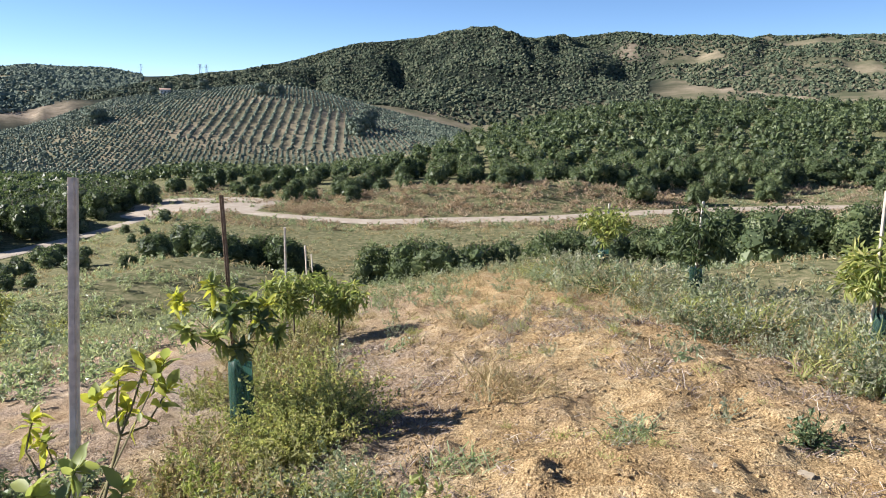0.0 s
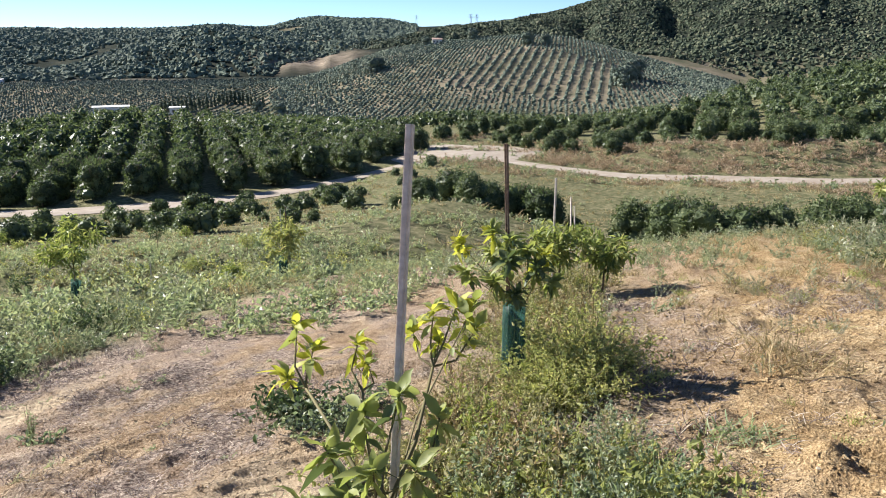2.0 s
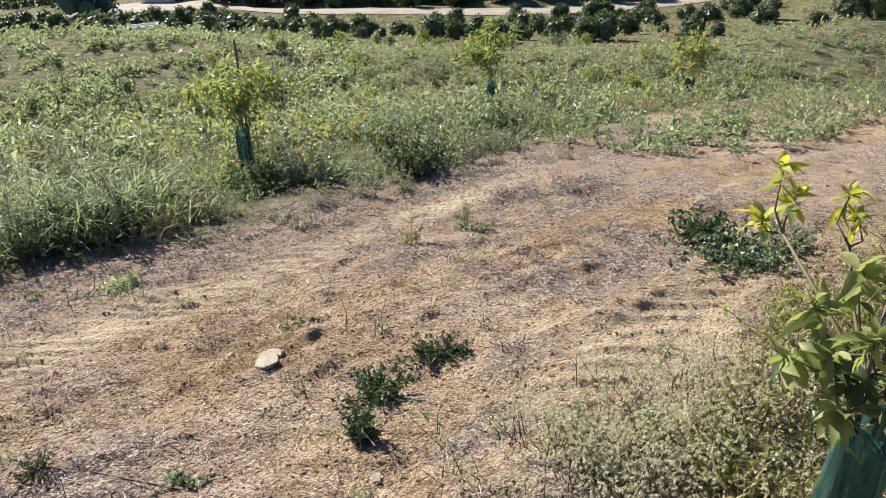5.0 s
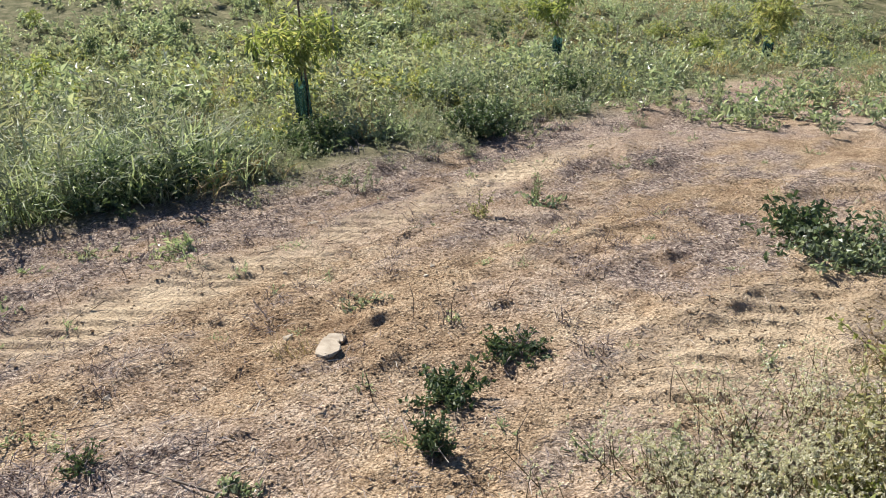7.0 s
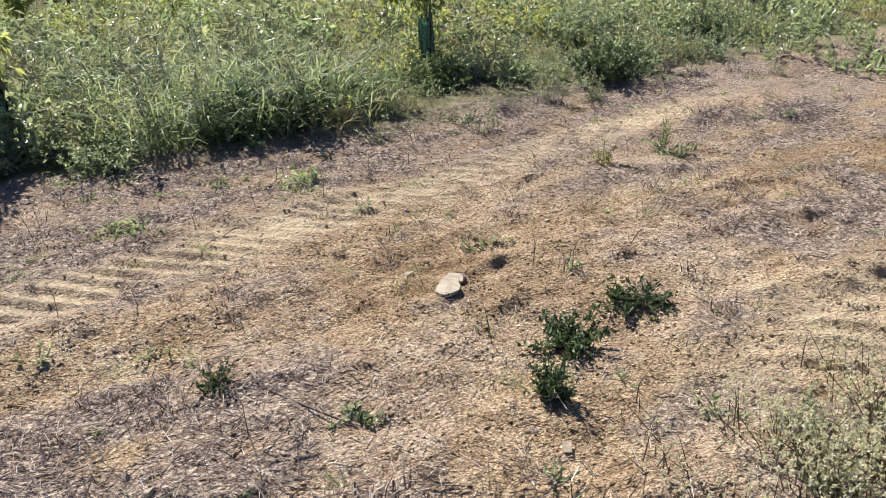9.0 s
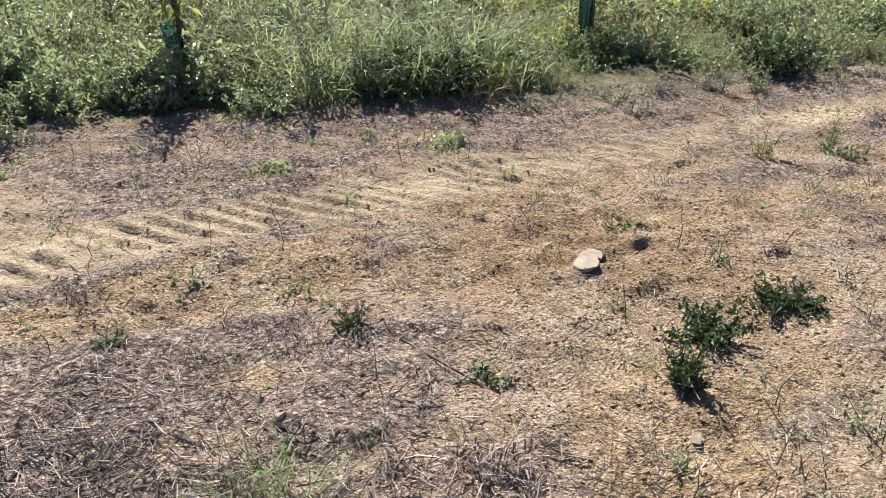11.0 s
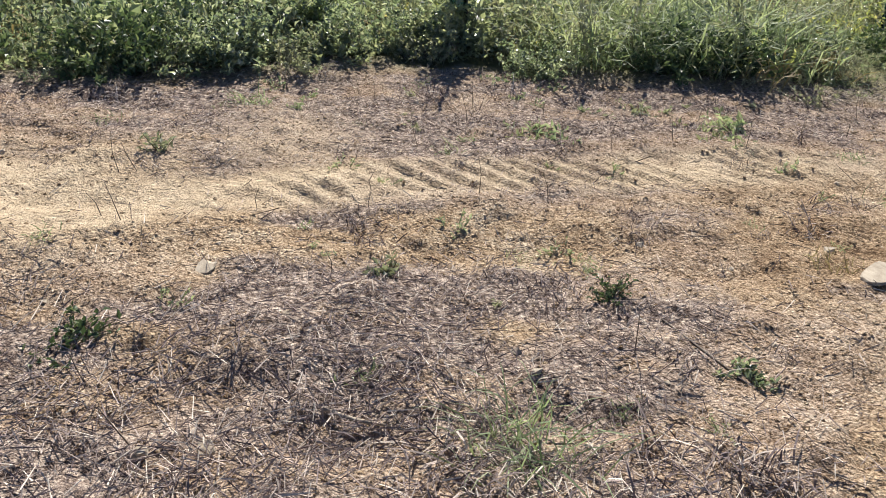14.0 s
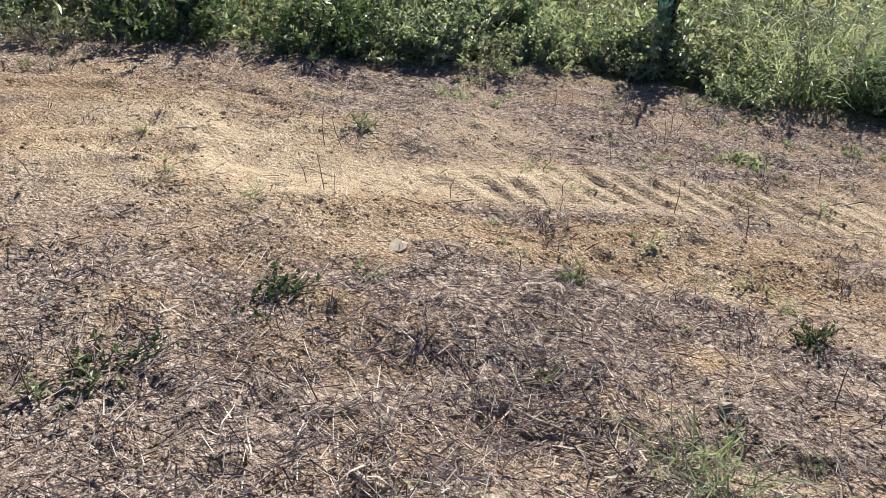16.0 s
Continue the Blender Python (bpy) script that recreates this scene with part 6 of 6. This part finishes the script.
clod_big = stuff("clods", clods(2600, -0.9, 4.8, 2.6, 10, 0.012, 0.034, lambda x, y: 0.2 + 0.8 * smooth(-0.05, 0.15, fbm(x / 0.7, y / 0.7, 3, 38))), SOIL, "larger broken clods on the track ahead", "clods")
ga = clod_big.data.color_attributes.new("cover", "FLOAT_COLOR", "POINT")
ga.data.foreach_set("color", np.tile([0, 0, 0, 0.9], len(clod_big.data.vertices)).astype(np.float32))
ga = clod_bed.data.color_attributes.new("cover", "FLOAT_COLOR", "POINT")
ga.data.foreach_set("color", np.tile([0, 0, 0, 0.45], len(clod_bed.data.vertices)).astype(np.float32))
ga = clod_field.data.color_attributes.new("cover", "FLOAT_COLOR", "POINT")
ga.data.foreach_set("color", np.tile([0, 0, 0, 0.9], len(clod_field.data.vertices)).astype(np.float32))
stuff("pebbles", clods(500, -6.5, 4, -4, 9, 0.008, 0.035, lambda x, y: 0.8 + 0 * x), STONE, "small pale pebbles on the soil", "pebbles")


def stone(x, y, s, flat, label, seed):
    g = np.random.default_rng(seed)
    bulge = 1 + 0.3 * np.sin(ICO2[0] @ g.normal(0, 2.2, (3, 3)) + g.uniform(0, 6, 3)).sum(1, keepdims=True) * 0.6 + 0.03 * g.normal(size=(len(ICO2[0]), 1))
    v = np.clip(ICO2[0] * bulge, [-0.9, -0.75, -0.8], [0.8, 0.9, 0.45]) * [s, s * 0.75, s * flat]
    ob = new("stone", mesh_np("stone", v, ICO2[1], [STONE], False))
    ob.matrix_world = pose(x, y, float(land(np.array([x]), np.array([y]))[0]) + s * flat * 0.12, g.normal(0, 4), g.normal(0, 4), g.uniform(0, 360))
    return tagged(ob, label, "stone")


stone(-3.74, 1.6, 0.105, 0.2, "flat pale limestone lying on the soil", 1)
stone(-3.88, 1.72, 0.06, 0.3, "small flat pale stone beside a larger one", 2)
stone(-2.47, 1.29, 0.028, 0.6, "small pale stone on bare soil", 3)
stone(-3.74, -1.28, 0.06, 0.35, "flat pinkish stone in straw litter", 4)
stone(-2.68, -1.06, 0.04, 0.55, "pale rounded stone in straw litter", 5)
stone(-2.64, -1.24, 0.035, 0.6, "pale rounded stone in straw litter", 6)
stone(1.91, 3.95, 0.05, 0.7, "pale stone on the sandy track", 7)
stone(-2.0, 2.44, 0.04, 0.7, "pale stone beside the tyre marks", 8)
# a bleached stick and a broken branch by the camera
for k, (p, q, r, mat, lab) in enumerate([((-2.88, -0.74), (-2.8, -0.52), 0.007, STONE, "bleached broken stick lying on straw"), ((-2.36, -0.98), (-2.42, -1.1), 0.012, STONE, "short bleached stick lying on straw"), ((-3.42, 0.54), (-3.02, 0.73), 0.005, BARK, "thin brown fallen branch")]):
    zz = [float(land(np.array([c[0]]), np.array([c[1]]))[0]) + r * 1.2 for c in (p, q)]
    m = ((p[0] + q[0]) / 2 + 0.02, (p[1] + q[1]) / 2, (zz[0] + zz[1]) / 2 + 0.01)
    me = tube([(*p, zz[0]), m, (*q, zz[1])], [r, r * 1.05, r * 0.7])
    me.materials.append(mat)
    tagged(new("stick", me), lab, "stick")

# ---- buildings and masts in the valley ----
def box_bm(bm, x0, x1, y0, y1, z0, z1):
    v = [bm.verts.new(p) for p in [(x0, y0, z0), (x1, y0, z0), (x1, y1, z0), (x0, y1, z0), (x0, y0, z1), (x1, y0, z1), (x1, y1, z1), (x0, y1, z1)]]
    for f in [(3, 2, 1, 0), (4, 5, 6, 7), (0, 1, 5, 4), (1, 2, 6, 5), (2, 3, 7, 6), (3, 0, 4, 7)]:
        bm.faces.new([v[i] for i in f])


def boxed(name, box, mat, parent, label=""):
    bm = bmesh.new()
    box_bm(bm, *box)
    bmesh.ops.bevel(bm, geom=bm.edges[:], offset=0.02, segments=1, affect="EDGES")
    return part(name, bm, mat, parent, label)


m_, n_, l_, b_ = material("dark window glass")
b_.inputs["Base Color"].default_value = (0.03, 0.035, 0.04, 1)
b_.inputs["Roughness"].default_value = 0.15
GLASS = m_


def building(az, r, w, d, h, turn, roof, label, windows=4, roof_mat=None):
    x, y = polar(az, r)
    e = tagged(new("farm_building"), label, "building")
    e.matrix_world = pose(float(x), float(y), ground(float(x), float(y)) - 0.4, 0, 0, turn)
    boxed("wall", (-w / 2, w / 2, -d / 2, d / 2, -1.5, h), PAINT_WHITE, e)
    bm = bmesh.new()
    o = 0.5
    pts = [(-w / 2 - o, -d / 2 - o, h), (w / 2 + o, -d / 2 - o, h), (w / 2 + o, d / 2 + o, h), (-w / 2 - o, d / 2 + o, h), (-w / 2 - o, 0, h + roof), (w / 2 + o, 0, h + roof)]
    pts += [(a, b, c + 0.25) for a, b, c in pts]
    v = [bm.verts.new(p) for p in pts]
    for f in [(6, 7, 11, 10), (8, 9, 10, 11), (0, 4, 5, 1), (2, 5, 4, 3), (0, 1, 7, 6), (2, 3, 9, 8), (0, 6, 10, 4), (3, 4, 10, 9), (1, 5, 11, 7), (2, 8, 11, 5), (0, 3, 2, 1)][:10]:
        bm.faces.new([v[i] for i in f])
    part("roof", bm, roof_mat or ROOF_RED, e)
    for k in range(windows):
        u = -w / 2 + (k + 0.5) * w / windows
        win = boxed("window", (u - 0.7, u + 0.7, -d / 2 - 0.06, -d / 2 - 0.01, h * 0.4, h * 0.72), GLASS, e)
        boxed("window_frame", (u - 0.85, u + 0.85, -d / 2 - 0.1, -d / 2 - 0.065, h * 0.72, h * 0.76), METAL_GREY, win)
    return e


building(61.4, 134, 20, 7, 3.4, 100, 0.5, "long white farm shed with a faded red roof beyond the orchard", 6)
building(40.3, 548, 21, 12, 5.5, 40, 0.6, "white flat-roofed packing house on the valley floor", 5, PAINT_WHITE)
building(36.2, 545, 9, 8, 5, 30, 0.5, "small white farm building on the valley floor", 2, PAINT_WHITE)
building(18.6, 806, 9, 7, 4, 20, 1.4, "small white house on the far hillside", 3)
# greenhouses: long low pale roofs
for k, (az, r) in enumerate([(47.0, 1010)]):
    x, y = polar(az, r)
    e = tagged(new("greenhouse"), "long low greenhouse with a pale plastic roof", "greenhouse", "greenhouses")
    e.matrix_world = pose(float(x), float(y), ground(float(x), float(y)), 0, 0, 40)
    for j in range(3):
        v = np.array([(sx, j * 8 + 4 + 4 * math.cos(t), 2.2 + 2.2 * math.sin(t)) for sx in (-12, 12) for t in np.linspace(0, math.pi, 9)])
        f = np.array([(i, i + 1, i + 10, i + 9) for i in range(8)])
        part("roof", mesh_np("roof", v, f, [PAINT_WHITE], True), None, e)
    boxed("wall", (-12, 12, 0.1, 23.9, -2, 2.15), PAINT_WHITE, e)

# power pylons on the skyline
def pylon(az, r, h, turn):
    x, y = polar(az, r)
    e = tagged(new("power_pylon"), "grey steel lattice power pylon on the far ridge", "pylon", "power pylons")
    e.matrix_world = pose(float(x), float(y), ground(float(x), float(y)) - 1, 0, 0, turn)
    legs = [(-1, -1), (1, -1), (1, 1), (-1, 1)]
    w = h * 0.1
    for sx, sy in legs:
        part("leg", mesh_np("leg", *sticks(np.array([[sx * w, sy * w, 0.0]]), np.array([[sx * 0.6, sy * 0.6, h]]), 0.35, 0.25), [METAL_GREY]), None, e)
    a, b = [], []
    for k in range(6):
        z0, z1 = h * k / 6, h * (k + 1) / 6
        w0, w1 = w + (0.6 - w) * k / 6, w + (0.6 - w) * (k + 1) / 6
        for i in range(4):
            (ax, ay), (bx, by) = legs[i], legs[(i + 1) % 4]
            a.append((ax * w0, ay * w0, z0)), b.append((bx * w1, by * w1, z1))
    part("bracing", mesh_np("bracing", *sticks(np.array(a), np.array(b), 0.18, 0.18), [METAL_GREY]), None, e)
    for z, s in ((0.72, 0.24), (0.86, 0.2), (0.98, 0.14)):
        part("crossarm", mesh_np("crossarm", *sticks(np.array([[-h * s, 0, h * z]]), np.array([[h * s, 0, h * z]]), 0.3, 0.3), [METAL_GREY]), None, e)


pylon(20.0, 2450, 34, 20)
pylon(16.3, 1600, 22, 15)
pylon(15.9, 1620, 20, 15)

# the yard where the two roads meet, and the side road that leaves it
def pad(name, az, r, sx, sy, turn, label):
    t = np.linspace(0, 2 * np.pi, 40, endpoint=False)
    cx, cy = polar(az, r)
    v = []
    for q in (0.0, 0.35, 0.7, 1.0):
        for a in t:
            s = q * (1 + 0.16 * math.sin(3 * a + 1) + 0.08 * math.sin(7 * a))
            u, w = math.cos(a) * sx * s, math.sin(a) * sy * s
            c, k = math.cos(math.radians(turn)), math.sin(math.radians(turn))
            v.append((cx + u * c - w * k, cy + u * k + w * c))
    v = np.array(v, float)
    z = land(v[:, 0], v[:, 1], False) + np.repeat([0.3, 0.3, 0.25, 0.02], 40)
    f = []
    for j in range(3):
        for k in range(40):
            m = (k + 1) % 40
            f.append((j * 40 + k, j * 40 + 40 + k, j * 40 + 40 + m, j * 40 + m))
    return tagged(new(name, mesh_np(name, np.c_[v, z], np.array(f), [ROAD], True)), label, "dirt yard", kind="structure")


pad("dirt_yard", 17.0, 134, 12, 15, 10, "pale bare earth yard where two farm roads meet")
pad("farm_yard", 65.0, 122, 17, 11, 60, "pale bare earth yard in front of the farm sheds")


slab = tagged(new("concrete_trough"), "low white concrete trough at the edge of the lower field", "trough")
x, y = polar(66.1, 60)
slab.matrix_world = pose(float(x), float(y), ground(float(x), float(y)) + 0.25, 0, 0, 66) @ Matrix.Diagonal((0.45, 0.7, 0.8, 1))
boxed("base", (-2.2, 2.2, -0.9, 0.9, -0.3, 0.12), PAINT_WHITE, slab)
for k, q in enumerate([(-2.2, 2.2, -0.9, -0.72, 0.124, 0.6), (-2.2, 2.2, 0.72, 0.9, 0.124, 0.6), (-2.2, -2.02, -0.715, 0.715, 0.124, 0.6), (2.02, 2.2, -0.715, 0.715, 0.124, 0.6)]):
    boxed("side", q, PAINT_WHITE, slab)
